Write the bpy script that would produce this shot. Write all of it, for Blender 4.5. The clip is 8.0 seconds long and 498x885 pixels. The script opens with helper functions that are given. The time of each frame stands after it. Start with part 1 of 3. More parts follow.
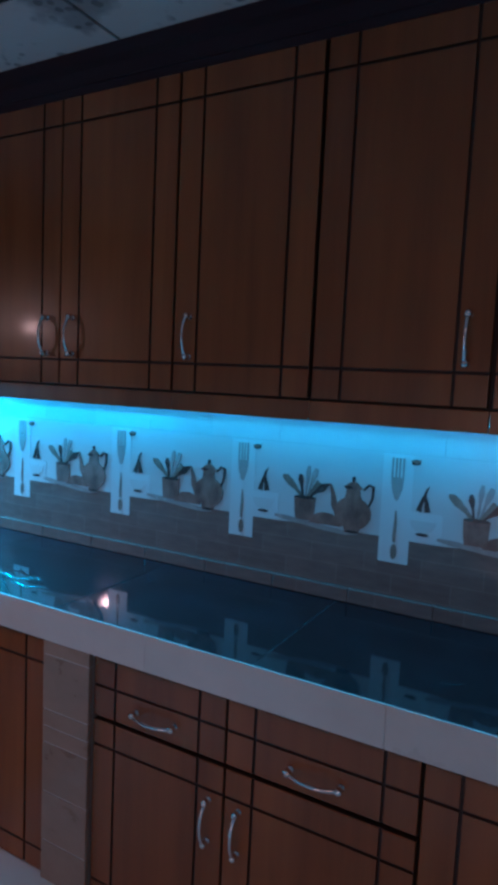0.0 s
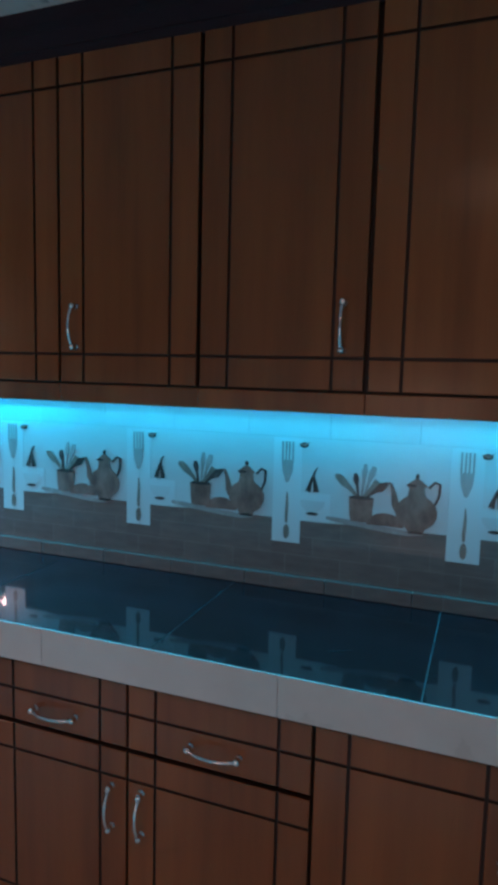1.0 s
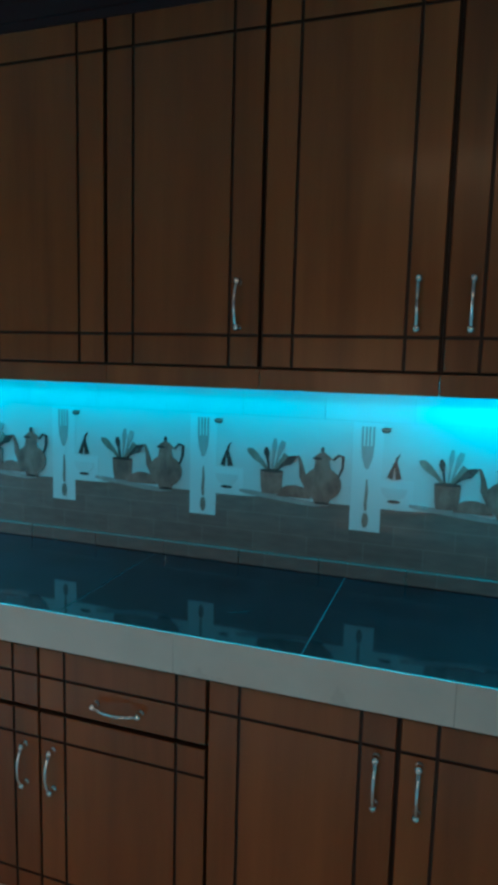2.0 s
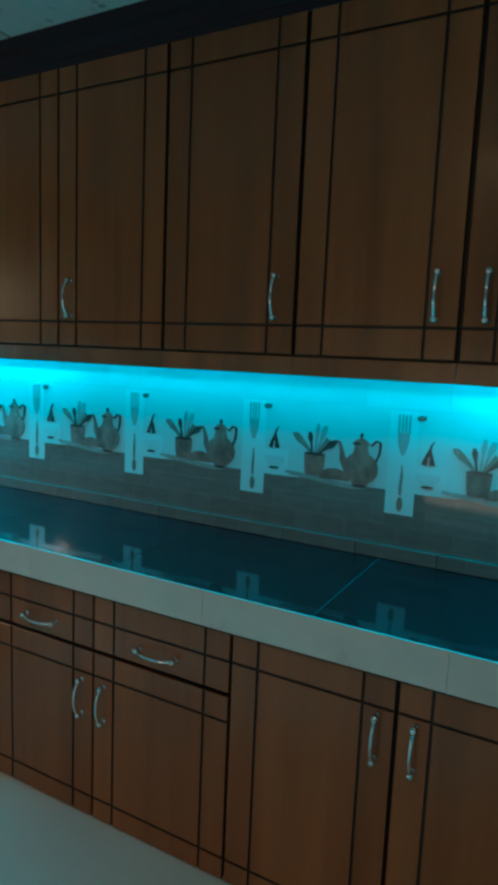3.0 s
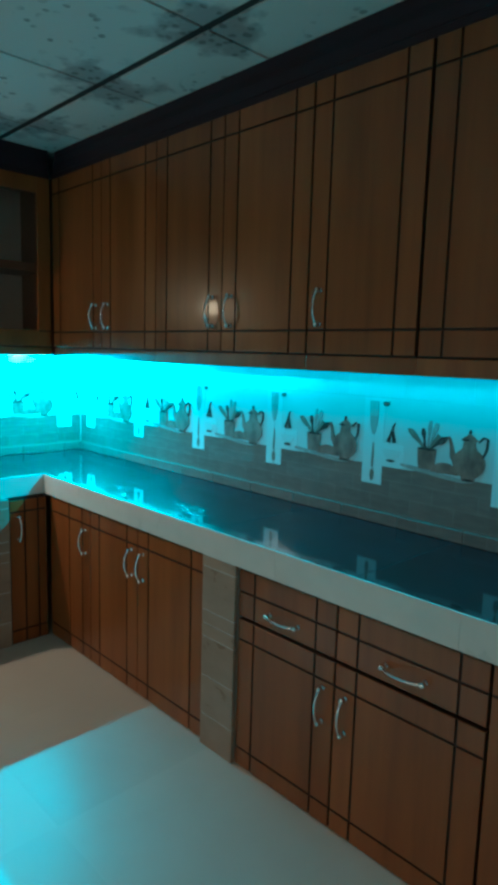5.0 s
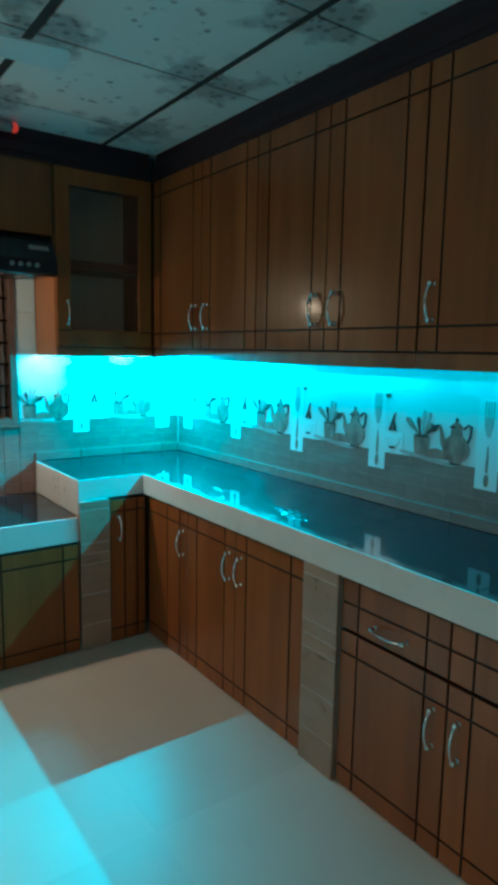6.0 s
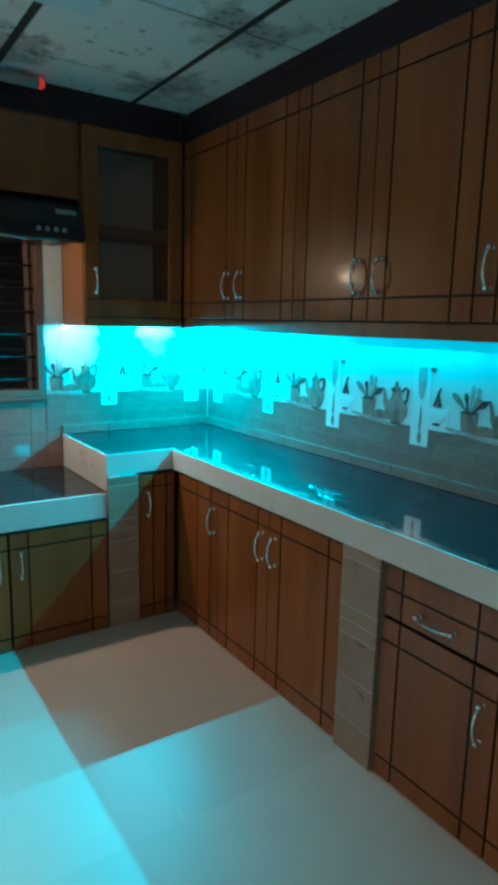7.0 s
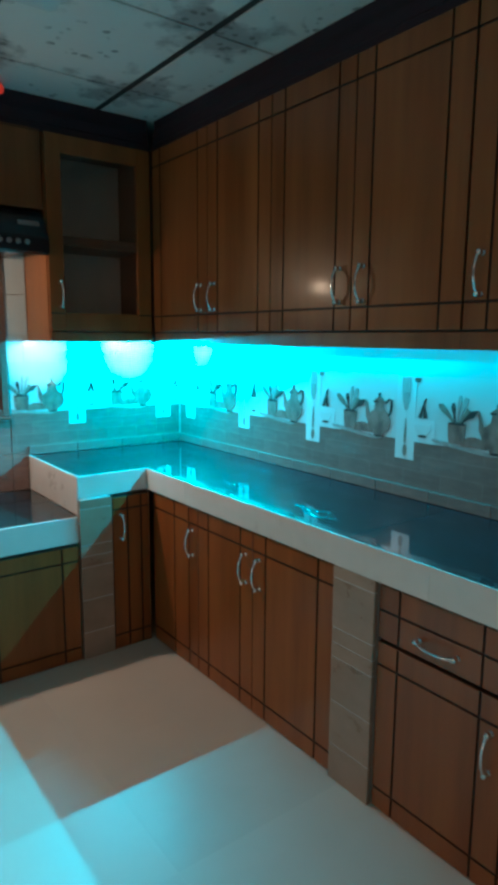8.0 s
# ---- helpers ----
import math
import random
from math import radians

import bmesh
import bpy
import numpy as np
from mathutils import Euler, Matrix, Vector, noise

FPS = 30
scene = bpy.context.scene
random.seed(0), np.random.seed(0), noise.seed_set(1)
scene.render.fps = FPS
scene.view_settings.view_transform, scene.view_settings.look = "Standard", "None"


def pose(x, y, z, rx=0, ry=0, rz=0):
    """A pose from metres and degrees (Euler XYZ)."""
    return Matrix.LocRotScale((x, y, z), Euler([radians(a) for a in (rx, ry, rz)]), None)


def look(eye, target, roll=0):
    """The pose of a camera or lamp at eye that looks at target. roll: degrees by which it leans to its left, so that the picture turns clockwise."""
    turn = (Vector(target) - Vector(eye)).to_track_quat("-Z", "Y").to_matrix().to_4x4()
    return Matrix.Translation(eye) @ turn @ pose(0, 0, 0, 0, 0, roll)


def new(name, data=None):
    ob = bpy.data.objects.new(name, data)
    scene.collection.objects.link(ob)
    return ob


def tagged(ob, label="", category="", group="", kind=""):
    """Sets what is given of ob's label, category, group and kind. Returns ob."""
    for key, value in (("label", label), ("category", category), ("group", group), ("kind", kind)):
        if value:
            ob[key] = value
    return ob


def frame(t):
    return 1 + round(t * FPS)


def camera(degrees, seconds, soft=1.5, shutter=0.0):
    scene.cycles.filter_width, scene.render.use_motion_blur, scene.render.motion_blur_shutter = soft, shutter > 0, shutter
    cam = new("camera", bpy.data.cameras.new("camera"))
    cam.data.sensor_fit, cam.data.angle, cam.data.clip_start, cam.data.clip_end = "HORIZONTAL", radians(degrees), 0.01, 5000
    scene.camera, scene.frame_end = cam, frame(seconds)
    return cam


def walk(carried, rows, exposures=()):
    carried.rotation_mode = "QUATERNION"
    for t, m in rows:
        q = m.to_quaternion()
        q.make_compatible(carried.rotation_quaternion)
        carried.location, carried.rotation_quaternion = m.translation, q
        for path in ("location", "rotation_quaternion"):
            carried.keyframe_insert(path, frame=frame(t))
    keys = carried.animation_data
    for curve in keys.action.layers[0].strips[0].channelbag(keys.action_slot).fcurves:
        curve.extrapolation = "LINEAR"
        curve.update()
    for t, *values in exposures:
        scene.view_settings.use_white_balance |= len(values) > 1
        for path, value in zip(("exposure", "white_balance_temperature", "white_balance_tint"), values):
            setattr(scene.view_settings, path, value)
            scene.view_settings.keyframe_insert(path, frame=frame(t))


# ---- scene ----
cam = camera(42.5, 8.0, soft=4.6)
PATH = [
    (0, (0.024, 0.057, 1.418), (-0.933, 1.803, 1.222), 2.6),
    (0.5, (0.034, 0.037, 1.415), (-0.823, 1.834, 1.215), 1.8),
    (1, (0.078, 0.043, 1.419), (-0.617, 1.906, 1.197), 1.4),
    (1.5, (0.137, 0.04, 1.412), (-0.434, 1.939, 1.157), 0.9),
    (3, (0.511, -0.038, 1.376), (-0.426, 1.707, 1.102), 2.4),
    (3.5, (0.506, -0.085, 1.376), (-0.6, 1.556, 1.087), 1.3),
    (4, (0.479, -0.099, 1.37), (-0.739, 1.464, 1.105), 1.7),
    (4.5, (0.448, -0.104, 1.373), (-0.865, 1.383, 1.122), 1.8),
    (5, (0.378, -0.089, 1.376), (-1.051, 1.283, 1.099), 1.6),
    (6.5, (0.252, -0.066, 1.362), (-1.392, 1.031, 1.061), 1.1),
    (7, (0.178, -0.048, 1.358), (-1.457, 1.045, 0.996), 1.4),
    (7.5, (0.088, -0.034, 1.356), (-1.519, 1.107, 1.017), -0.3),
    (8, (0.06, -0.025, 1.352), (-1.522, 1.157, 1.032), 0.4),
]
walk(cam, [(t, look(eye, target, roll)) for t, eye, target, roll in PATH],
     exposures=[(0.0, -0.45, 5450, 39), (0.5, -0.2, 5750, 32), (1.0, -0.02, 5950, 24), (1.6, 0.05, 5950, 10), (3.0, -0.02, 5300, -25), (4.0, 0.05, 5500, -25), (5.0, 0.12, 5700, -20), (6.5, 0.15, 5850, -16), (8.0, 0.15, 6200, -4)])

# ---- light ----
world = bpy.data.worlds.new("night")
world.use_nodes = True
world.node_tree.nodes["Background"].inputs["Color"].default_value = (0.02, 0.025, 0.035, 1)
world.node_tree.nodes["Background"].inputs["Strength"].default_value = 0.1
scene.world = world

CYAN = (0.0, 0.66, 1.0)
WARM = (1.0, 0.66, 0.48)


def area_lamp(name, m, sx, sy, power, colour, spread=180):
    data = bpy.data.lights.new(name, "AREA")
    data.shape, data.size, data.size_y = "RECTANGLE", sx, sy
    data.energy, data.color, data.spread = power, colour, radians(spread)
    ob = new(name, data)
    ob.matrix_world = m
    return ob


# blue LED strips under the wall cabinets and a strong lamp in their corner
LED_Y, LED_Z, LED_X = 1.615, 1.338, -2.850
for x0, x1, watts in ((-2.80, -2.0, 1.0), (-2.0, -1.2, 0.6), (-1.2, 0.2, 1.05), (0.2, 1.0, 1.35), (1.0, 1.9, 2.4)):
    area_lamp("led_light", pose((x0 + x1) / 2, LED_Y, LED_Z, 55, 0, 0), x1 - x0, 0.008, watts, CYAN)
area_lamp("led_light", pose(LED_X, 1.30, LED_Z, 55, 0, 90), 0.60, 0.008, 1.1, CYAN)
# the second, outward-facing row close to the wall
for x0, x1, watts in ((-2.97, -2.0, 42.0), (-2.0, -1.2, 7.0), (-1.2, 0.2, 5.4), (0.2, 1.0, 5.8), (1.0, 1.9, 7.5)):
    area_lamp("led_light", pose((x0 + x1) / 2, 1.768, 1.325, -58, 0, 0), x1 - x0, 0.008, watts, CYAN)
area_lamp("led_light", pose(-2.998, 1.44, 1.325, -58, 0, 90), 0.62, 0.008, 36.0, CYAN)
X_PUCK, Y_PUCK = -2.815, 1.600
X_W_TILE, Y_N_TILE = -3.02, 1.79
# puck lights at the corner, whose pools wash out on the tiles
for eye, aim, wide, watts in (((X_PUCK, 1.03, 1.342), (X_W_TILE, 1.02, 1.285), 74, 2.8), ((X_PUCK, 1.50, 1.342), (X_W_TILE, 1.50, 1.320), 84, 4.5), ((-2.79, Y_PUCK, 1.342), (-2.79, Y_N_TILE, 1.320), 66, 3.0)):
    data = bpy.data.lights.new("puck_light", "SPOT")
    data.energy, data.color, data.shadow_soft_size = watts, (0.85, 0.95, 1.0), 0.008
    data.spot_size, data.spot_blend = radians(wide), 0.30
    new("puck_light", data).matrix_world = look(eye, aim)
# hood lamp over the cooking counter: the bare bulb and the beam of its reflector
bulb = bpy.data.lights.new("hood_light", "POINT")
bulb.energy, bulb.color, bulb.shadow_soft_size = 4.6, WARM, 0.028
new("hood_light", bulb).matrix_world = pose(-2.672, 0.425, 1.640)
beam = bpy.data.lights.new("hood_beam", "SPOT")
beam.energy, beam.color, beam.shadow_soft_size = 26.0, (1.0, 0.62, 0.50), 0.028
beam.spot_size, beam.spot_blend = radians(112), 0.55
new("hood_beam", beam).matrix_world = look((-2.672, 0.425, 1.632), (-2.05, 0.86, 0.0))
# dim warm fill from an unseen panel added in the ceiling behind
area_lamp("panel_fill", pose(0.45, -0.45, 2.315), 1.15, 0.55, 4.6, (1.0, 0.54, 0.33))
# low warm fill lamp, added before the doorway to lift floor and fronts
area_lamp("doorway_fill", look((-0.4, -2.15, 0.72), (-0.7, 1.4, 0.15)), 0.8, 1.3, 3.8, (1.0, 0.60, 0.42), 120)


# ---- materials ----
def material(name):
    m = bpy.data.materials.new(name)
    m.use_nodes = True
    return m, m.node_tree.nodes, m.node_tree.links, m.node_tree.nodes["Principled BSDF"]


def surface(name, low, high, rough=0.5, metal=0.0, scale=(6, 6, 6), detail=6.0, bump=0.0, fine=120.0, spread=0.25, coat=0.0, per_object=0.0, rough_var=0.1, shine=0.5, polish=0.12):
    """A surface that wanders between two colours at two scales, with fine relief."""
    m, nodes, links, bsdf = material(name)
    tex = nodes.new("ShaderNodeTexCoord")
    info = nodes.new("ShaderNodeObjectInfo")
    shift = nodes.new("ShaderNodeVectorMath")
    shift.operation = "MULTIPLY_ADD"
    shift.inputs[1].default_value = (1, 1, 1)
    mult = nodes.new("ShaderNodeMath")
    mult.operation = "MULTIPLY"
    mult.inputs[1].default_value = 37.0
    links.new(info.outputs["Random"], mult.inputs[0])
    links.new(tex.outputs["Object"], shift.inputs[0])
    links.new(mult.outputs[0], shift.inputs[2])
    mapping = nodes.new("ShaderNodeMapping")
    mapping.inputs["Scale"].default_value = scale
    links.new(shift.outputs[0], mapping.inputs["Vector"])
    big = nodes.new("ShaderNodeTexNoise")
    big.inputs["Scale"].default_value = 1.0
    big.inputs["Detail"].default_value = detail
    big.inputs["Roughness"].default_value = 0.6
    links.new(mapping.outputs[0], big.inputs["Vector"])
    ramp = nodes.new("ShaderNodeValToRGB")
    ramp.color_ramp.elements[0].position, ramp.color_ramp.elements[1].position = 0.5 - spread, 0.5 + spread
    ramp.color_ramp.elements[0].color, ramp.color_ramp.elements[1].color = (*low, 1), (*high, 1)
    links.new(big.outputs["Fac"], ramp.inputs[0])
    hsv = nodes.new("ShaderNodeHueSaturation")
    value = nodes.new("ShaderNodeMapRange")
    value.inputs["To Min"].default_value, value.inputs["To Max"].default_value = 1 - per_object, 1 + per_object
    links.new(info.outputs["Random"], value.inputs["Value"])
    links.new(value.outputs[0], hsv.inputs["Value"])
    links.new(ramp.outputs[0], hsv.inputs["Color"])
    links.new(hsv.outputs[0], bsdf.inputs["Base Color"])
    grain = nodes.new("ShaderNodeTexNoise")
    grain.inputs["Scale"].default_value = fine
    grain.inputs["Detail"].default_value = 3.0
    links.new(shift.outputs[0], grain.inputs["Vector"])
    rr = nodes.new("ShaderNodeMapRange")
    rr.inputs["To Min"].default_value, rr.inputs["To Max"].default_value = max(0.02, rough - rough_var), rough + rough_var
    links.new(big.outputs["Fac"], rr.inputs["Value"])
    links.new(rr.outputs[0], bsdf.inputs["Roughness"])
    bsdf.inputs["Metallic"].default_value = metal
    bsdf.inputs["Coat Weight"].default_value = coat
    bsdf.inputs["Coat Roughness"].default_value = polish
    bsdf.inputs["Specular IOR Level"].default_value = shine
    if bump:
        b = nodes.new("ShaderNodeBump")
        b.inputs["Strength"].default_value, b.inputs["Distance"].default_value = bump, 0.002
        links.new(grain.outputs["Fac"], b.inputs["Height"])
        links.new(b.outputs[0], bsdf.inputs["Normal"])
    return m


WOOD = surface("varnished_wood", (0.172, 0.050, 0.013), (0.335, 0.105, 0.028), 0.33, scale=(11, 11, 0.8), detail=9.0, bump=0.05, fine=90, spread=0.24, coat=0.14, per_object=0.12, shine=0.42)
# inner sides, top and shelf: their shade is put into a darker brown
INSIDE_SHADED = surface("shaded_cabinet_inside", (0.080, 0.048, 0.036), (0.125, 0.078, 0.058), 0.40, scale=(20, 20, 2), bump=0.05)
SIDE_WOOD = surface("veneered_side", (0.36, 0.125, 0.045), (0.50, 0.19, 0.07), 0.4, scale=(20, 20, 1.5), bump=0.08)
# grooves and carcasses: dark brown deepened to put shade into the gaps
GROOVE = surface("gap_shade_brown", (0.020, 0.007, 0.004), (0.036, 0.013, 0.007), 0.55, scale=(30, 30, 3))
CROWN = surface("dark_crown", (0.016, 0.005, 0.012), (0.026, 0.010, 0.020), 0.7, scale=(20, 20, 3))
# back board as lit from the front, the light put into its paler colour
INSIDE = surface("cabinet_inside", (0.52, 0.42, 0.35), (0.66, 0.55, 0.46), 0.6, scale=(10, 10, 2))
CHROME = surface("chrome", (0.74, 0.74, 0.74), (0.86, 0.86, 0.86), 0.14, metal=1.0, scale=(40, 40, 40), rough_var=0.06)
BLACK_STONE = surface("dark_glossy_tile", (0.002, 0.007, 0.009), (0.005, 0.014, 0.019), 0.05, scale=(7, 7, 7), bump=0.004, fine=10, spread=0.2, per_object=0.2, rough_var=0.03, coat=0.18, shine=0.6, polish=0.30)
GROUT_GREY = surface("grey_grout", (0.09, 0.10, 0.10), (0.17, 0.18, 0.18), 0.7, scale=(20, 20, 20))
WHITE_TILE = surface("white_glazed_tile", (0.58, 0.66, 0.67), (0.63, 0.71, 0.72), 0.24, scale=(3, 3, 3), bump=0.008, fine=9, per_object=0.02, rough_var=0.03)
PALE_TILE = surface("pale_printed_tile", (0.52, 0.57, 0.58), (0.60, 0.65, 0.65), 0.24, scale=(4, 4, 9), bump=0.008, fine=9, per_object=0.03, rough_var=0.03)
CREAM_EDGE = surface("cream_edge_tile", (0.58, 0.57, 0.54), (0.70, 0.68, 0.65), 0.30, scale=(5, 5, 5), bump=0.05, fine=40, per_object=0.03)


def block_print(name, low, high, joint):
    """Brown glazed print of staggered blocks with faint pale joints."""
    m, nodes, links, bsdf = material(name)
    tex = nodes.new("ShaderNodeTexCoord")
    split, join = nodes.new("ShaderNodeSeparateXYZ"), nodes.new("ShaderNodeCombineXYZ")
    links.new(tex.outputs["Object"], split.inputs[0])
    links.new(split.outputs["X"], join.inputs["X"])
    links.new(split.outputs["Z"], join.inputs["Y"])
    brick = nodes.new("ShaderNodeTexBrick")
    brick.inputs["Scale"].default_value = 1.0
    brick.inputs["Brick Width"].default_value, brick.inputs["Row Height"].default_value = 0.163, 0.0558
    brick.inputs["Mortar Size"].default_value, brick.inputs["Mortar Smooth"].default_value = 0.0016, 0.6
    brick.inputs["Color1"].default_value, brick.inputs["Color2"].default_value, brick.inputs["Mortar"].default_value = (*low, 1), (*high, 1), (*joint, 1)
    links.new(join.outputs[0], brick.inputs["Vector"])
    streak = nodes.new("ShaderNodeTexNoise")
    streak.inputs["Scale"].default_value, streak.inputs["Detail"].default_value = 1.0, 5.0
    mapping = nodes.new("ShaderNodeMapping")
    mapping.inputs["Scale"].default_value = (14, 14, 60)
    links.new(tex.outputs["Object"], mapping.inputs["Vector"])
    links.new(mapping.outputs[0], streak.inputs["Vector"])
    hsv, value = nodes.new("ShaderNodeHueSaturation"), nodes.new("ShaderNodeMapRange")
    value.inputs["To Min"].default_value, value.inputs["To Max"].default_value = 0.72, 1.28
    links.new(streak.outputs["Fac"], value.inputs["Value"])
    links.new(value.outputs[0], hsv.inputs["Value"])
    links.new(brick.outputs["Color"], hsv.inputs["Color"])
    links.new(hsv.outputs[0], bsdf.inputs["Base Color"])
    bsdf.inputs["Roughness"].default_value = 0.06
    return m


BROWN_PRINT = block_print("brown_block_print", (0.195, 0.128, 0.112), (0.225, 0.150, 0.132), (0.262, 0.186, 0.166))

PILLAR_TILE = surface("taupe_tile", (0.270, 0.185, 0.138), (0.370, 0.262, 0.200), 0.30, scale=(7, 7, 11), spread=0.22, bump=0.06, fine=40, per_object=0.10)
PRINT_DARK = surface("dark_print", (0.045, 0.036, 0.034), (0.085, 0.070, 0.064), 0.25, scale=(20, 20, 20))
PRINT_CLAY = surface("clay_print", (0.150, 0.072, 0.056), (0.340, 0.175, 0.142), 0.38, scale=(26, 26, 16), spread=0.16)
PRINT_GREY = surface("grey_print", (0.27, 0.26, 0.25), (0.42, 0.41, 0.40), 0.25, scale=(30, 30, 12))
PRINT_WOODEN = surface("spoon_print", (0.16, 0.13, 0.11), (0.30, 0.26, 0.22), 0.25, scale=(30, 30, 12))
PRINT_TRAY = surface("tray_print", (0.30, 0.27, 0.26), (0.42, 0.39, 0.37), 0.25, scale=(30, 30, 12))
FLOOR_TILE = surface("cream_floor_tile", (0.50, 0.47, 0.42), (0.59, 0.56, 0.50), 0.42, scale=(1.8, 1.8, 1.8), bump=0.04, fine=25, per_object=0.03)
PLASTER = surface("painted_plaster", (0.50, 0.48, 0.46), (0.62, 0.60, 0.57), 0.75, scale=(3, 3, 3), bump=0.15, fine=80)
BLACK_METAL = surface("black_enamel", (0.010, 0.010, 0.012), (0.020, 0.020, 0.024), 0.22, scale=(8, 8, 8))
STEEL = surface("brushed_steel", (0.42, 0.42, 0.43), (0.55, 0.55, 0.56), 0.32, metal=1.0, scale=(3, 40, 40))
FRAME_PAINT = surface("brown_window_paint", (0.11, 0.065, 0.05), (0.17, 0.10, 0.08), 0.5, scale=(15, 15, 15), bump=0.1)
FAN_WHITE = surface("fan_white", (0.60, 0.61, 0.60), (0.72, 0.72, 0.70), 0.35, scale=(8, 8, 8))
GRID_DARK = surface("dark_ceiling_grid", (0.016, 0.020, 0.020), (0.030, 0.034, 0.034), 0.6, scale=(20, 20, 20))
GREY_PLASTIC = surface("grey_plastic", (0.28, 0.27, 0.27), (0.36, 0.35, 0.35), 0.4, scale=(20, 20, 20))
CREAM_GROUT = surface("cream_grout", (0.48, 0.45, 0.40), (0.57, 0.54, 0.48), 0.7, scale=(20, 20, 20))
GROUT_PALE = surface("pale_grout", (0.50, 0.48, 0.45), (0.62, 0.60, 0.57), 0.6, scale=(20, 20, 20))
NIGHT = surface("night_outside", (0.004, 0.005, 0.006), (0.010, 0.012, 0.012), 0.9, scale=(2, 2, 2))


def ceiling_print():
    """Off-white boards printed with a ring of dark leaves and smoky sprays at the corners."""
    m, nodes, links, bsdf = material("printed_ceiling_board")

    def math_node(op, a, b=None, c=None, clamp=False):
        n = nodes.new("ShaderNodeMath")
        n.operation, n.use_clamp = op, clamp
        for k, v in enumerate((a, b, c)):
            if v is None:
                continue
            if isinstance(v, (int, float)):
                n.inputs[k].default_value = v
            else:
                links.new(v, n.inputs[k])
        return n.outputs[0]

    tex, split = nodes.new("ShaderNodeTexCoord"), nodes.new("ShaderNodeSeparateXYZ")
    links.new(tex.outputs["Object"], split.inputs[0])
    px = math_node("PINGPONG", math_node("ADD", split.outputs["X"], 1.845 + 0.612 * 10), 0.306)
    py = math_node("PINGPONG", math_node("ADD", split.outputs["Y"], 0.618 * 10 - 1.235), 0.309)
    edge = math_node("SQRT", math_node("ADD", math_node("MULTIPLY", px, px), math_node("MULTIPLY", py, py)))
    qx, qy = math_node("SUBTRACT", 0.306, px), math_node("SUBTRACT", 0.309, py)
    mid = math_node("SQRT", math_node("ADD", math_node("MULTIPLY", qx, qx), math_node("MULTIPLY", qy, qy)))
    cloud = nodes.new("ShaderNodeTexNoise")
    cloud.inputs["Scale"].default_value, cloud.inputs["Detail"].default_value = 11.0, 5.0
    links.new(tex.outputs["Object"], cloud.inputs["Vector"])
    warp = nodes.new("ShaderNodeVectorMath")
    warp.operation = "MULTIPLY_ADD"
    warp.inputs[1].default_value = (0.05, 0.05, 0.0)
    links.new(cloud.outputs["Color"], warp.inputs[0])
    links.new(tex.outputs["Object"], warp.inputs[2])
    leaf = nodes.new("ShaderNodeTexVoronoi")
    leaf.inputs["Scale"].default_value = 25.0
    links.new(warp.outputs[0], leaf.inputs["Vector"])
    leaves = math_node("MULTIPLY", math_node("SUBTRACT", 0.37, leaf.outputs["Distance"]), 9.0, clamp=True)
    ring = math_node("MULTIPLY", math_node("MULTIPLY", math_node("SUBTRACT", mid, 0.075), 40.0, clamp=True), math_node("MULTIPLY", math_node("SUBTRACT", 0.15, mid), 30.0, clamp=True))
    corner = math_node("MULTIPLY", math_node("SUBTRACT", 0.200, math_node("ADD", edge, math_node("MULTIPLY", math_node("SUBTRACT", cloud.outputs["Fac"], 0.5), 0.55))), 9.0, clamp=True)
    spray = math_node("MULTIPLY", corner, leaves)
    ink = math_node("ADD", math_node("MULTIPLY", ring, leaves), spray, clamp=True)
    wash, dark = nodes.new("ShaderNodeMix"), nodes.new("ShaderNodeMix")
    wash.data_type = dark.data_type = "RGBA"
    wash.inputs["A"].default_value, wash.inputs["B"].default_value = (0.80, 0.80, 0.77, 1), (0.44, 0.435, 0.43, 1)
    dark.inputs["B"].default_value = (0.10, 0.097, 0.095, 1)
    links.new(corner, wash.inputs["Factor"])
    links.new(wash.outputs["Result"], dark.inputs["A"])
    links.new(math_node("MULTIPLY", ink, 0.62), dark.inputs["Factor"])
    links.new(dark.outputs["Result"], bsdf.inputs["Base Color"])
    bsdf.inputs["Roughness"].default_value = 0.55
    return m


CEILING_BOARD = ceiling_print()


def glass(name, tint, rough):
    m, nodes, links, bsdf = material(name)
    bsdf.inputs["Base Color"].default_value = (*tint, 1)
    bsdf.inputs["Transmission Weight"].default_value = 1.0
    bsdf.inputs["IOR"].default_value = 1.45
    noise_tex = nodes.new("ShaderNodeTexNoise")
    noise_tex.inputs["Scale"].default_value = 12.0
    rr = nodes.new("ShaderNodeMapRange")
    rr.inputs["To Min"].default_value, rr.inputs["To Max"].default_value = rough, rough + 0.05
    links.new(noise_tex.outputs["Fac"], rr.inputs["Value"])
    links.new(rr.outputs[0], bsdf.inputs["Roughness"])
    return m


GLASS = glass("cabinet_glass", (0.97, 0.98, 0.98), 0.01)
LOUVRE_GLASS = glass("louvre_glass", (0.55, 0.62, 0.60), 0.06)


def glow(name, colour, strength):
    m, nodes, links, bsdf = material(name)
    bsdf.inputs["Base Color"].default_value = (*(0.05 + 0.6 * v for v in colour), 1)
    bsdf.inputs["Emission Color"].default_value = (*colour, 1)
    bsdf.inputs["Emission Strength"].default_value = strength
    return m


LED_GLOW = glow("led_glow", CYAN, 6.0)
LAMP_GLOW = glow("hood_lamp_glow", WARM, 14.0)
FILL_PANEL_GLOW = glow("fill_panel_glow", (1.0, 0.62, 0.37), 0.15)
RED_GLOW = glow("red_indicator_glow", (1.0, 0.05, 0.03), 0.30)


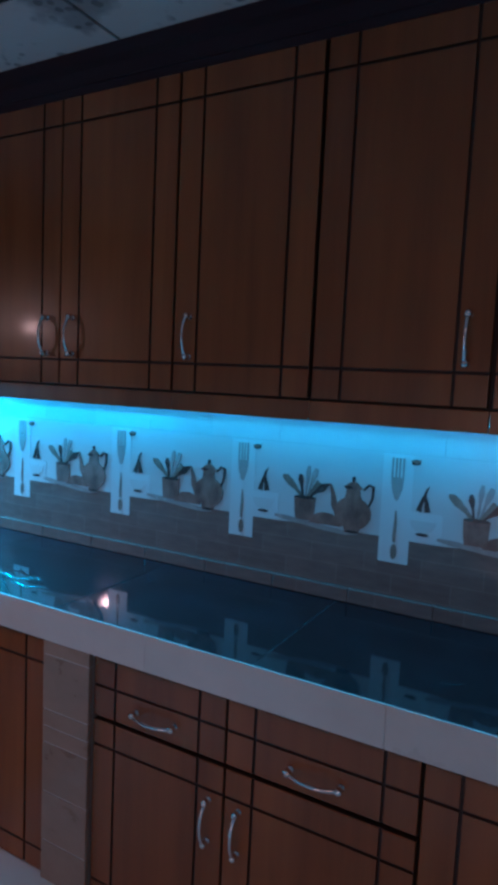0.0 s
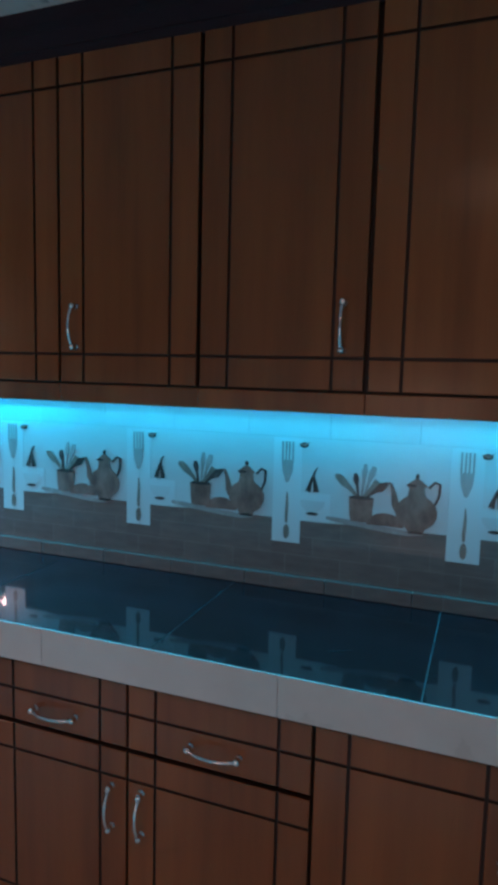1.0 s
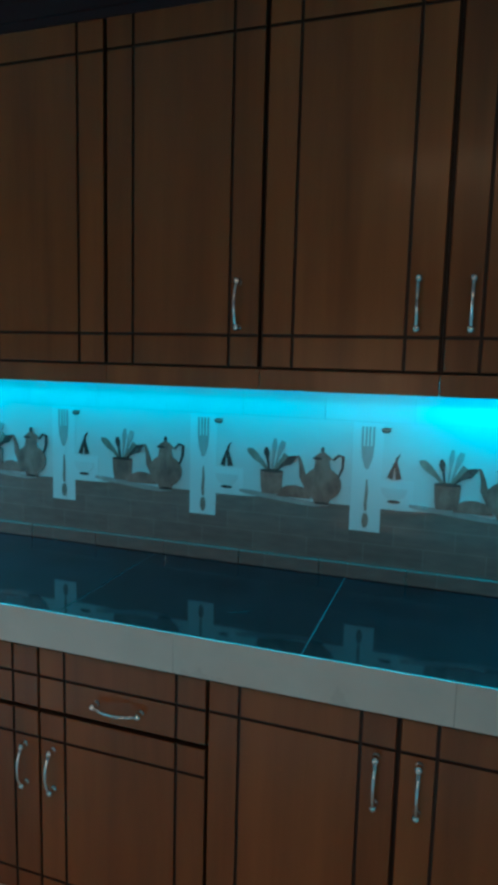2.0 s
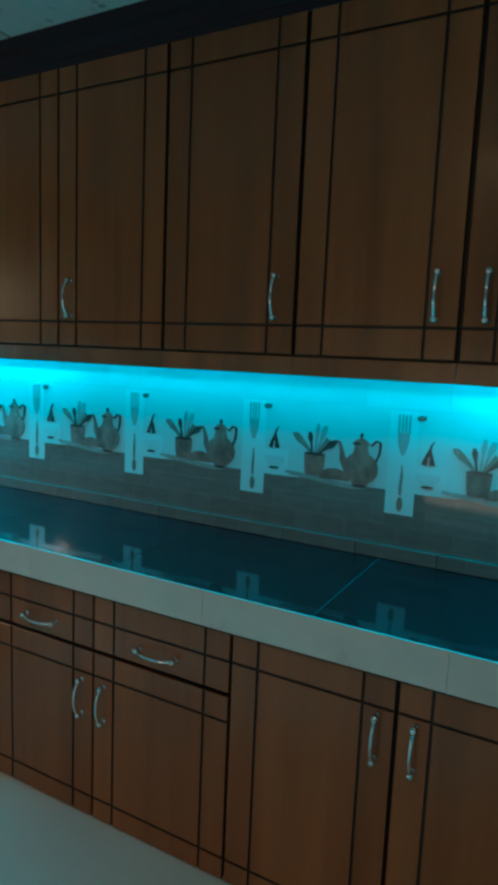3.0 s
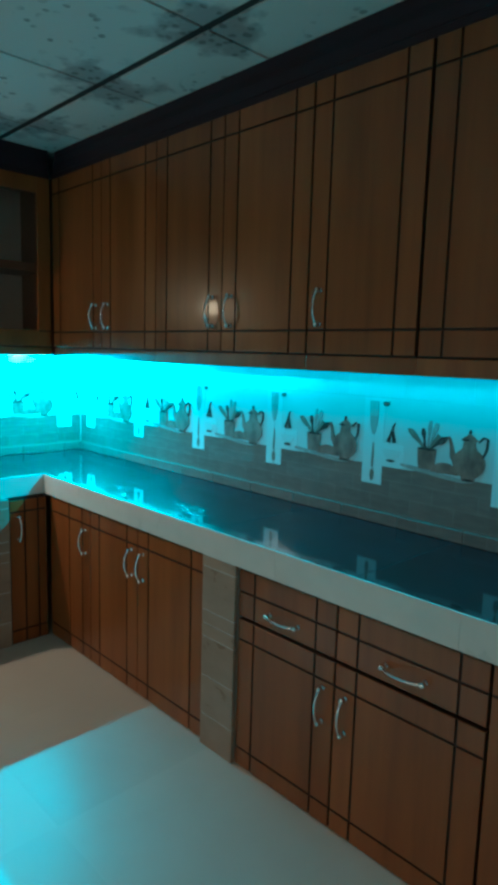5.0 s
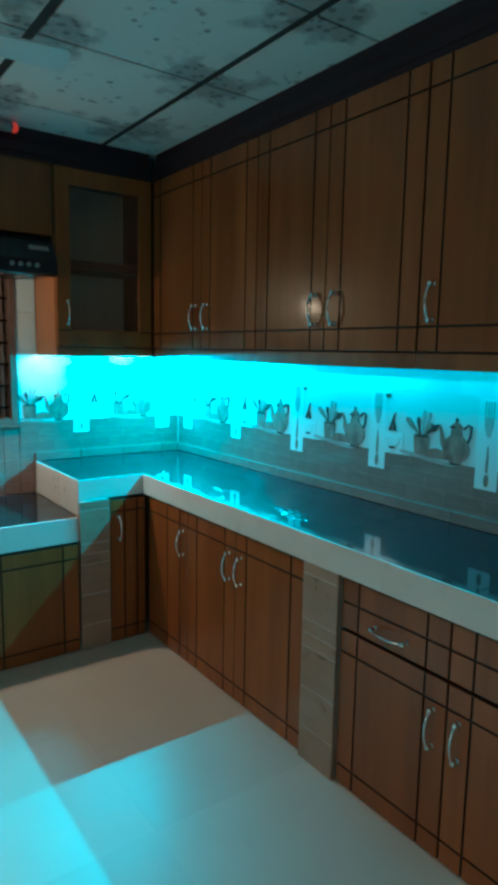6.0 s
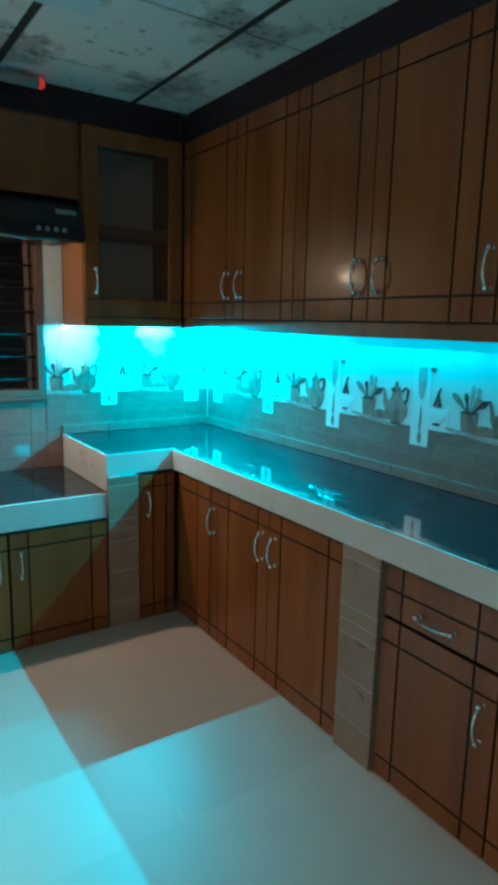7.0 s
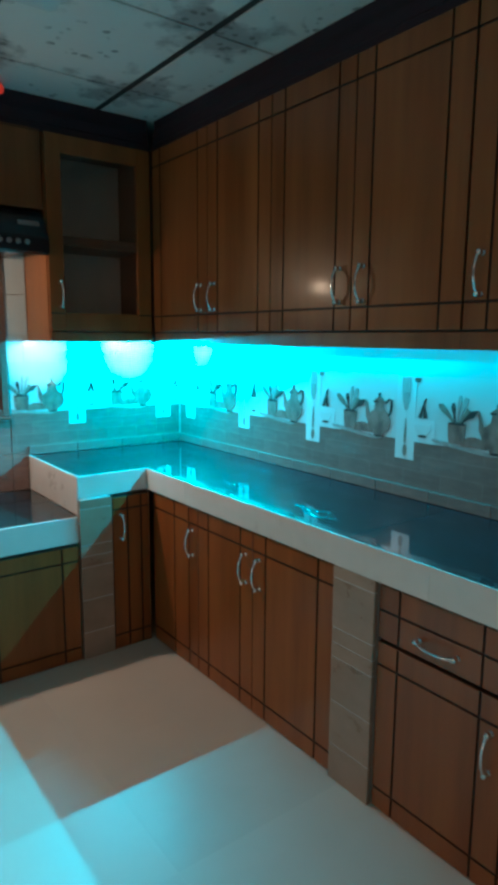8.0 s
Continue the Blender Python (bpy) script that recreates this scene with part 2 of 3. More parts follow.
# ---- mesh helpers ----
def box(bm, x0, x1, y0, y1, z0, z1, bevel=0.0, slot=0):
    made = bmesh.ops.create_cube(bm, size=1.0, matrix=Matrix.Translation(((x0 + x1) / 2, (y0 + y1) / 2, (z0 + z1) / 2)) @ Matrix.Diagonal((abs(x1 - x0), abs(y1 - y0), abs(z1 - z0), 1)))
    faces = list({f for v in made["verts"] for f in v.link_faces})
    for f in faces:
        f.material_index = slot
    if bevel:
        edges = list({e for f in faces for e in f.edges})
        bmesh.ops.bevel(bm, geom=edges, offset=bevel, segments=2, affect="EDGES", profile=0.6)
    return bm


def tube(bm, points, radius, sides=10, slot=0, taper=None):
    """A round bar along points."""
    rings = []
    pts = [Vector(p) for p in points]
    for i, p in enumerate(pts):
        along = (pts[min(i + 1, len(pts) - 1)] - pts[max(i - 1, 0)]).normalized()
        side = along.cross(Vector((0.31, 0.17, 0.93))).normalized()
        up = along.cross(side)
        r = radius * (taper[i] if taper else 1)
        rings.append([bm.verts.new(p + r * (math.cos(a) * side + math.sin(a) * up)) for a in (2 * math.pi * k / sides for k in range(sides))])
    for a, b in zip(rings, rings[1:]):
        for k in range(sides):
            f = bm.faces.new((a[k], a[(k + 1) % sides], b[(k + 1) % sides], b[k]))
            f.smooth, f.material_index = True, slot
    for ring in (rings[0], rings[-1]):
        bm.faces.new(ring).material_index = slot
    return bm


def prism(bm, outline, y0, y1, slot=0):
    """A flat outline in x and z, given depth along y."""
    a = [bm.verts.new((x, y0, z)) for x, z in outline]
    b = [bm.verts.new((x, y1, z)) for x, z in outline]
    n = len(outline)
    faces = [bm.faces.new(a), bm.faces.new(b[::-1])]
    for k in range(n):
        faces.append(bm.faces.new((a[k], b[k], b[(k + 1) % n], a[(k + 1) % n])))
    for f in faces:
        f.material_index = slot
    return bm


def mesh_of(name, bm, *mats):
    bmesh.ops.recalc_face_normals(bm, faces=bm.faces)
    me = bpy.data.meshes.new(name)
    bm.to_mesh(me)
    bm.free()
    for m in mats:
        me.materials.append(m)
    return me


def part(name, bm, mats, parent=None, label="", at=None):
    data = bm if isinstance(bm, bpy.types.Mesh) else mesh_of(name, bm, *(mats if isinstance(mats, (list, tuple)) else [mats]))
    ob = new(name, data)
    if parent:
        ob.parent = parent
    if at is not None:
        ob.matrix_basis = at
    if label:
        tagged(ob, label)
    return ob


def thing(name, m, label, category, group="", kind=""):
    ob = new(name)
    ob.empty_display_size = 0.05
    ob.matrix_basis = m
    return tagged(ob, label, category, group, kind)


def solid(name, bm, mats, label, category, kind="structure"):
    return tagged(part(name, bm, mats), label, category, "", kind)


FACE_EAST = 90  # turn for what stands against the side wall and faces +x

# ---- the room ----
X_W, X_E, Y_N, Y_S, CEIL = -3.02, 2.30, 1.79, -2.20, 2.336
COUNTER, EDGE_Y, EDGE_X = 0.788, 1.262, -2.414
FACE_Y, FACE_X = 1.281, -2.392
UP_Y, UP_X = 1.468, -2.706
STEP_Y = 0.945
COOK = 0.622

bm = bmesh.new()
box(bm, X_W - 0.15, X_E + 0.15, Y_S - 0.15, Y_N + 0.15, -0.12, -0.0012)
floor = solid("floor", bm, CREAM_GROUT, "pale cream tiled kitchen floor", "floor")

bm = bmesh.new()
box(bm, X_W - 0.15, X_E + 0.15, Y_N + 0.008, Y_N + 0.15, 0, CEIL + 0.1)
wall_north = solid("wall_north", bm, PLASTER, "kitchen wall faced with printed backsplash tiles", "wall")

# side wall with its window opening
WIN = (0.05, 0.864, 0.985, 1.95)
bm = bmesh.new()
for y0, y1, z0, z1 in ((WIN[1], Y_N + 0.008, 0, CEIL + 0.1), (WIN[0], WIN[1], 0, WIN[2]), (WIN[0], WIN[1], WIN[3], CEIL + 0.1), (Y_S, WIN[0], 0, CEIL + 0.1)):
    box(bm, X_W - 0.15, X_W - 0.008, y0, y1, z0, z1)
wall_west = solid("wall_west", bm, PLASTER, "side wall with a louvred window and backsplash tiles", "wall")

bm = bmesh.new()
box(bm, X_E, X_E + 0.12, Y_S, Y_N, 0, CEIL + 0.1)
solid("wall_east", bm, PLASTER, "plain painted kitchen wall", "wall")
bm = bmesh.new()
for x0, x1, z0, z1 in ((X_W, -0.9, 0, CEIL + 0.1), (0.1, X_E, 0, CEIL + 0.1), (-0.9, 0.1, 2.08, CEIL + 0.1)):
    box(bm, x0, x1, Y_S - 0.12, Y_S, z0, z1)
solid("wall_south", bm, PLASTER, "plain painted wall with a doorway", "wall")

# ceiling boards in a dark grid
bm = bmesh.new()
box(bm, X_W - 0.1, X_E + 0.1, Y_S - 0.1, Y_N + 0.1, CEIL + 0.006, CEIL + 0.09, slot=1)
gx = [-1.845 + 0.612 * k for k in range(-3, 9)]
gy = [1.235 - 0.618 * k for k in range(-2, 8)]
for a in gx:
    for b in gy:
        x0, x1, y0, y1 = max(a + 0.006, X_W), min(a + 0.606, X_E), max(b - 0.606, Y_S), min(b - 0.022, Y_N)
        if x1 - x0 > 0.02 and y1 - y0 > 0.02:
            box(bm, x0, x1, y0, y1, CEIL, CEIL + 0.012)
ceiling = solid("ceiling", bm, (CEILING_BOARD, GRID_DARK), "ceiling of printed boards in a dark grid", "ceiling")


# ---- handles, doors ----
def bow_handle(length):
    """Chrome bow handle standing along z: collared posts towards -y, round finials and a slim arched grip."""
    bm = bmesh.new()
    h = length / 2
    for s in (-1, 1):
        tube(bm, [(0, 0.0005, s * h), (0, -0.0025, s * h), (0, -0.004, s * h), (0, -0.013, s * h), (0, -0.016, s * h)], 0.0072, 12, taper=[1.2, 1.2, 0.85, 0.72, 0.9])
        knob = bmesh.ops.create_uvsphere(bm, u_segments=12, v_segments=8, radius=0.0082, matrix=Matrix.Translation((0, -0.019, s * h)) @ Matrix.Diagonal((1, 0.9, 1.15, 1)))
        for f in {f for v in knob["verts"] for f in v.link_faces}:
            f.smooth = True
    pts, taper = [], []
    for k in range(17):
        u = -1 + 2 * k / 16
        pts.append((0, -0.018 - 0.017 * (1 - abs(u) ** 2.4), u * h * 0.96))
        taper.append(0.9 + 0.35 * abs(u) ** 3)
    tube(bm, pts, 0.0043, 10, taper=taper)
    return mesh_of("handle", bm, CHROME)


HANDLE, DRAWER_PULL = bow_handle(0.104), bow_handle(0.118)


def grooved(w, h, cols, rows, groove=0.0076, thick=0.020, deep=0.005):
    """A wooden front, w by h, with dark grooves cut at the given places; its face lies at y = 0."""
    def cuts(size, places):
        c = 0.0016
        out = [(0.0, c), (c, 0.0)]
        for p in places:
            out += [(p - groove / 2, 0.0), (p - groove / 2 + 0.0012, deep), (p + groove / 2 - 0.0012, deep), (p + groove / 2, 0.0)]
        return out + [(size - c, 0.0), (size, c)]

    bm = bmesh.new()
    xs, zs = cuts(w, cols), cuts(h, rows)
    grid = [[bm.verts.new((x, max(dx, dz), z)) for z, dz in zs] for x, dx in xs]
    for i in range(len(xs) - 1):
        for j in range(len(zs) - 1):
            f = bm.faces.new((grid[i][j], grid[i + 1][j], grid[i + 1][j + 1], grid[i][j + 1]))
            deepest = max(xs[i][1], xs[i + 1][1], zs[j][1], zs[j + 1][1])
            f.material_index = 1 if deepest > 0.004 else 0
    rim = [grid[i][0] for i in range(len(xs))] + [grid[-1][j] for j in range(1, len(zs))] + [grid[i][-1] for i in range(len(xs) - 2, -1, -1)] + [grid[0][j] for j in range(len(zs) - 2, 0, -1)]
    back = [bm.verts.new((v.co.x, thick, v.co.z)) for v in rim]
    n = len(rim)
    for k in range(n):
        bm.faces.new((rim[k], rim[(k + 1) % n], back[(k + 1) % n], back[k])).material_index = 1
    bm.faces.new(back).material_index = 1
    return bm


STILE = 0.072


def door(parent, x0, x1, z0, z1, rows, handle, handle_z, gap=0.004, y=0.0, cols=None, grip=0.038):
    """A grooved door on a cabinet; handle: 'l', 'r' or ''."""
    w, h = x1 - x0 - gap, z1 - z0
    cols = cols if cols is not None else [STILE, w - STILE]
    d = part("door", grooved(w, h, cols, [r - z0 for r in rows]), (WOOD, GROOVE), parent, at=pose(x0 + gap / 2, y, z0))
    if handle:
        hx = grip if handle == "l" else w - grip
        part("handle", HANDLE, CHROME, d, "chrome bow handle", pose(hx, 0, handle_z - z0))
    return d


# ---- wall cabinets on the long wall ----
UP_LOW, UP_TOP, UP_BASE = 1.380, 2.194, 1.326
UP_ROWS = [1.452, 2.122]
UP_GRIP = 1.522


def wall_cabinet(m, w, depth, doors, label):
    c = thing("wall_cabinet", m, label, "cabinet", "wall cabinets")
    bm = bmesh.new()
    box(bm, 0.0004, w - 0.0004, 0.022, depth, UP_LOW - 0.02, UP_TOP)
    part("carcass", bm, GROOVE, c)
    bm = bmesh.new()
    box(bm, 0.0005, w - 0.0005, 0.004, 0.020, UP_BASE, UP_LOW - 0.006, 0.002)
    part("light_rail", bm, WOOD, c, "plain wooden rail under the doors")
    for x0, x1, side, gap in doors:
        door(c, x0, x1, UP_LOW, UP_TOP, UP_ROWS, side, UP_GRIP, gap, grip=0.049)
    return c


for x0, x1, fronts in (
    (-2.700, -1.818, ((0, 0.465, "r", 0.004), (0.465, 0.882, "l", 0.004))),
    (-1.818, -0.997, ((0, 0.410, "r", 0.005), (0.410, 0.821, "l", 0.004))),
    (-0.997, -0.592, ((0, 0.405, "l", 0.010),)),
    (-0.592, -0.182, ((0, 0.410, "r", 0.011),)),
    (-0.182, 0.226, ((0, 0.408, "r", 0.012),)),
    (0.226, 0.636, ((0, 0.410, "l", 0.012),)),
    (0.636, 1.460, ((0, 0.412, "r", 0.005), (0.412, 0.824, "l", 0.005))),
    (1.460, 2.290, ((0, 0.415, "r", 0.005), (0.415, 0.830, "l", 0.005))),
):
    two = len(fronts) == 2
    wall_cabinet(pose(x0, UP_Y, 0), x1 - x0, Y_N - UP_Y - 0.002, fronts,
                 "reddish-brown wooden wall cabinet with two grooved doors" if two else "reddish-brown wooden wall cabinet with one grooved door")

# ---- glazed wall cabinet on the side wall ----
G0, G1 = 0.968, 1.462
glazed = thing("glazed_wall_cabinet", pose(UP_X, G0, 0, 0, 0, FACE_EAST), "brown wooden corner wall cabinet with a glazed door and one shelf", "cabinet")
gw, gd = G1 - G0, -X_W + UP_X - 0.002
bm = bmesh.new()
box(bm, 0, 0.018, 0.022, gd, UP_BASE + 0.008, UP_TOP)
part("side_panel", bm, SIDE_WOOD, glazed, "orange-brown veneered side panel")
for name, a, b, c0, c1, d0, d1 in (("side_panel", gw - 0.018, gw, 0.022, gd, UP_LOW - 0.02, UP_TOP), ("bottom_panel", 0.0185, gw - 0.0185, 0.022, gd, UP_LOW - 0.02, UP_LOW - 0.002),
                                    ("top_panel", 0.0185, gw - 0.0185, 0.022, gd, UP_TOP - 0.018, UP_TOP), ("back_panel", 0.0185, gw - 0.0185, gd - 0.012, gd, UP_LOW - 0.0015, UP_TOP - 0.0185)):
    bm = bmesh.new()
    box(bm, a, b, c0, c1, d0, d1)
    part(name, bm, INSIDE if name == "back_panel" else INSIDE_SHADED, glazed, "back board in a lit pale brown" if name == "back_panel" else "")
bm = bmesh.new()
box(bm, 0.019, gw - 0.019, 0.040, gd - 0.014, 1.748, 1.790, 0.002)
part("shelf", bm, INSIDE_SHADED, glazed, "thick wooden shelf in a shaded dark brown")
bm = bmesh.new()
box(bm, 0.0005, gw - 0.0005, 0.004, 0.020, UP_BASE + 0.008, UP_LOW - 0.006, 0.002)
part("light_rail", bm, WOOD, glazed)
bm = bmesh.new()
w, z0, z1, s = gw - 0.006, UP_LOW, UP_TOP, 0.068
box(bm, 0, s, 0, 0.020, z0, z1, 0.002)
box(bm, w - s, w, 0, 0.020, z0, z1, 0.002)
box(bm, s + 0.0005, w - s - 0.0005, 0.0015, 0.0185, z0, z0 + 0.080, 0.002)
box(bm, s + 0.0005, w - s - 0.0005, 0.0015, 0.0185, z1 - 0.075, z1, 0.002)
glass_door = part("door", bm, WOOD, glazed, "wooden door frame with a clear pane", pose(0.003, 0, 0))
bm = bmesh.new()
box(bm, s - 0.004, w - s + 0.004, 0.009, 0.013, z0 + 0.076, z1 - 0.071)
pane = part("glass_pane", bm, GLASS, glass_door)
pane.visible_shadow = False
part("handle", HANDLE, CHROME, glass_door, "chrome bow handle", pose(0.046, 0, UP_GRIP + 0.015))
for a, b in ((0.002, s - 0.001), (w - s + 0.001, w - 0.002)):
    bm = bmesh.new()
    box(bm, a, b, -0.0006, 0.004, z0 + 0.073, z0 + 0.079)
    part("groove_line", bm, GROOVE, glass_door, "dark groove across the stile")
# closed corner between the two runs of wall cabinets, shade put in by GROOVE's colour
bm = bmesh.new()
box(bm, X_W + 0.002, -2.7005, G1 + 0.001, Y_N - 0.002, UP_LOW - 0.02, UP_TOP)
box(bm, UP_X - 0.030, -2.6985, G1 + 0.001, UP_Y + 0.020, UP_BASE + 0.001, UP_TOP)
solid("corner_trim", bm, GROOVE, "closed corner between the wall cabinets, coloured as shade", "trim")

# wall cabinet above the hood
hood_cab = thing("hood_cabinet", pose(UP_X, 0.10, 0, 0, 0, FACE_EAST), "dark brown wooden cabinet above the cooker hood", "cabinet")
hw = 0.858
bm = bmesh.new()
box(bm, 0, hw, 0.022, gd, 1.905, UP_TOP)
part("carcass", bm, GROOVE, hood_cab)
for a, b, sd in ((0, 0.425, "r"), (0.425, hw, "l")):
    door(hood_cab, a, b, 1.880, UP_TOP, [UP_TOP - 0.002], "", 2.0, 0.005, cols=[])

# crown moulding up to the ceiling
def crown(name, x0, x1, m):
    bm = bmesh.new()
    prof = [(0.012, UP_TOP + 0.001), (0.012, UP_TOP + 0.028), (0.018, UP_TOP + 0.036), (0.018, UP_TOP + 0.075), (0.030, UP_TOP + 0.105), (0.030, CEIL - 0.001), (0.10, CEIL - 0.001), (0.10, UP_TOP + 0.001)]
    a = [bm.verts.new((x0, y, z)) for y, z in prof]
    b = [bm.verts.new((x1, y, z)) for y, z in prof]
    n = len(prof)
    for k in range(n):
        bm.faces.new((a[k], b[k], b[(k + 1) % n], a[(k + 1) % n]))
    bm.faces.new(a)
    bm.faces.new(b[::-1])
    ob = solid(name, bm, CROWN, "near-black moulding between cabinets and ceiling", "moulding")
    ob.matrix_basis = m
    return ob


crown("crown_molding", UP_X - 0.02, X_E, pose(0, UP_Y, 0))
crown("crown_molding", -1.2, UP_Y - 0.002, pose(UP_X, 0, 0, 0, 0, FACE_EAST))

# LED strips
def led_strip(m, length):
    s = thing("led_strip", m, "thin blue-lit LED strip under the wall cabinets", "light strip", "LED strips")
    bm = bmesh.new()
    box(bm, 0, length, -0.006, 0.006, 0, 0.006, 0.001)
    part("channel", bm, GREY_PLASTIC, s)
    bm = bmesh.new()
    box(bm, 0.005, length - 0.005, -0.003, 0.003, 0.006, 0.0085)
    part("diffuser", bm, LED_GLOW, s)


led_strip(pose(-2.80, LED_Y + 0.012, LED_Z + 0.008), 4.70)
led_strip(pose(LED_X - 0.012, 1.0, LED_Z + 0.008, 0, 0, 90), 0.60)
led_strip(pose(-2.97, 1.779, 1.338), 4.87)
led_strip(pose(-3.009, 0.98, 1.338, 0, 0, 90), 0.78)
for x, y in ((X_PUCK + 0.02, 1.00), (X_PUCK + 0.02, 1.55), (-2.78, Y_PUCK - 0.02)):
    puck = thing("puck_lamp", pose(x, y, 1.3505), "small round lamp under the wall cabinet", "lamp", "puck lamps")
    bm = bmesh.new()
    tube(bm, [(0, 0, 0.009), (0, 0, 0.001), (0, 0, 0.0)], 0.024, 20, taper=[1, 1, 0.9])
    part("housing", bm, STEEL, puck)

# ---- base cabinets on the long wall ----
BASE_TOP, DRAWER_LOW, BASE_LOW = 0.690, 0.527, 0.003
LOW_ROW = 0.066


def base_cabinet(m, w, depth, top=BASE_TOP, label="reddish-brown wooden base cabinet with grooved doors"):
    c = thing("base_cabinet", m, label, "cabinet", "base cabinets")
    bm = bmesh.new()
    box(bm, 0.001, w - 0.001, 0.022, depth, 0.0, top)
    part("carcass", bm, GROOVE, c)
    return c


def drawer(c, x0, x1, gap=0.006):
    w, h = x1 - x0 - gap, BASE_TOP - DRAWER_LOW - 0.006
    d = part("drawer", grooved(w, h, [STILE, w - STILE], [0.611 - DRAWER_LOW]), (WOOD, GROOVE), c, at=pose(x0 + gap / 2, 0, DRAWER_LOW))
    part("handle", DRAWER_PULL, CHROME, d, "chrome bow handle", pose(w / 2, 0, 0.572 - DRAWER_LOW) @ pose(0, 0, 0, 0, 90, 0))


DEPTH = Y_N - FACE_Y - 0.01
c = base_cabinet(pose(-1.078, FACE_Y, 0), 0.854, DEPTH, label="brown wooden base cabinet with two drawers over two doors")
for a, b, sd in ((0, 0.406, "r"), (0.406, 0.854, "l")):
    drawer(c, a, b)
    door(c, a, b, BASE_LOW, DRAWER_LOW - 0.012, [LOW_ROW, 0.448], sd, 0.372, 0.006)
c = base_cabinet(pose(-2.390, FACE_Y, 0), 0.368, DEPTH, label="brown wooden corner base cabinet with one grooved door")
door(c, 0.0, 0.368, BASE_LOW, BASE_TOP - 0.006, [LOW_ROW, 0.618], "r", 0.540, cols=[0.18, 0.296])
c = base_cabinet(pose(-2.022, FACE_Y, 0), 0.770, DEPTH, label="brown wooden base cabinet with two grooved doors")
door(c, 0.0, 0.360, BASE_LOW, BASE_TOP - 0.006, [LOW_ROW, 0.618], "r", 0.540)
door(c, 0.360, 0.770, BASE_LOW, BASE_TOP - 0.006, [LOW_ROW, 0.618], "l", 0.540)
for x0, n in ((-0.224, 2), (0.624, 2), (1.464, 2)):
    c = base_cabinet(pose(x0, FACE_Y, 0), 0.846 if x0 < 0 else 0.838, DEPTH, label="brown wooden base cabinet with two grooved doors")
    door(c, 0.0, 0.421, BASE_LOW, BASE_TOP - 0.006, [LOW_ROW, 0.612], "r", 0.540, 0.010)
    door(c, 0.421, 0.838, BASE_LOW, BASE_TOP - 0.006, [LOW_ROW, 0.612], "l", 0.540, 0.010)

# ---- base cabinets along the side wall ----
DEPTH_W = -X_W + FACE_X - 0.01
c = base_cabinet(pose(FACE_X, 1.084, 0, 0, 0, FACE_EAST), 0.180, DEPTH_W, label="narrow brown wooden base cabinet in the corner")
door(c, 0.002, 0.180, BASE_LOW, BASE_TOP - 0.006, [LOW_ROW, 0.630], "l", 0.553, cols=[0.068, 0.132])
for y0, y1, sd in ((0.520, 0.938, "l"), (0.100, 0.520, "r"), (-0.32, 0.10, "l"), (-0.74, -0.32, "r")):
    c = base_cabinet(pose(FACE_X, y0, 0, 0, 0, FACE_EAST), y1 - y0, DEPTH_W, 0.51, "brown wooden cabinet under the cooking counter")
    door(c, 0.0, y1 - y0, BASE_LOW, 0.503, [0.060, 0.440], sd, 0.372, 0.010)
# ---- worktops ----
top_bm = bmesh.new()
box(top_bm, X_W + 0.006, X_E, EDGE_Y + 0.0062, Y_N + 0.004, 0.700, COUNTER - 0.0014)
box(top_bm, X_W + 0.006, EDGE_X - 0.0062, STEP_Y + 0.0062, EDGE_Y + 0.0062, 0.700, COUNTER - 0.0014)
worktop = tagged(part("worktop", top_bm, GROUT_GREY), "corner worktop of dark glossy tiles with a cream edge", "worktop")

cook_bm = bmesh.new()
box(cook_bm, X_W + 0.006, EDGE_X - 0.004, -0.90, STEP_Y - 0.002, 0.515, COOK - 0.014)
cook_top = tagged(part("cooking_counter", cook_bm, GROUT_GREY), "lower cooking counter of dark glossy tiles with a cream edge", "worktop")


def slab(x, y, z, c=0.0015):
    """A thin tile with eased edges, centred at its base."""
    bm = bmesh.new()
    return box(bm, -x / 2, x / 2, -y / 2, y / 2, 0, z, c)


def lay(name, parent, x0, x1, y0, y1, z0, z1, mat, joint=0.003, c=0.0015):
    bm = slab(x1 - x0 - joint, y1 - y0 - joint, z1 - z0, c)
    return part(name, bm, mat, parent, at=pose((x0 + x1) / 2, (y0 + y1) / 2, z0))


xs = [X_W + 0.006, *[-0.608 + 0.598 * k for k in range(-3, 6)]]
xs = [x for x in xs if x < X_E] + [X_E]
for a, b in zip(xs, xs[1:]):
    if b - a > 0.03:
        lay("tile", worktop, a, b, EDGE_Y + 0.006, Y_N + 0.003, COUNTER - 0.014, COUNTER, BLACK_STONE, 0.0024)
lay("tile", worktop, X_W + 0.006, EDGE_X - 0.006, STEP_Y + 0.006, EDGE_Y + 0.006, COUNTER - 0.014, COUNTER, BLACK_STONE)
for a, b in ((0.357, STEP_Y - 0.002), (-0.243, 0.357), (-0.90, -0.243)):
    lay("tile", cook_top, X_W + 0.006, -2.72, a, b, COOK - 0.014, COOK, BLACK_STONE)
    lay("tile", cook_top, -2.72, EDGE_X - 0.002, a, b, COOK - 0.014, COOK, BLACK_STONE)
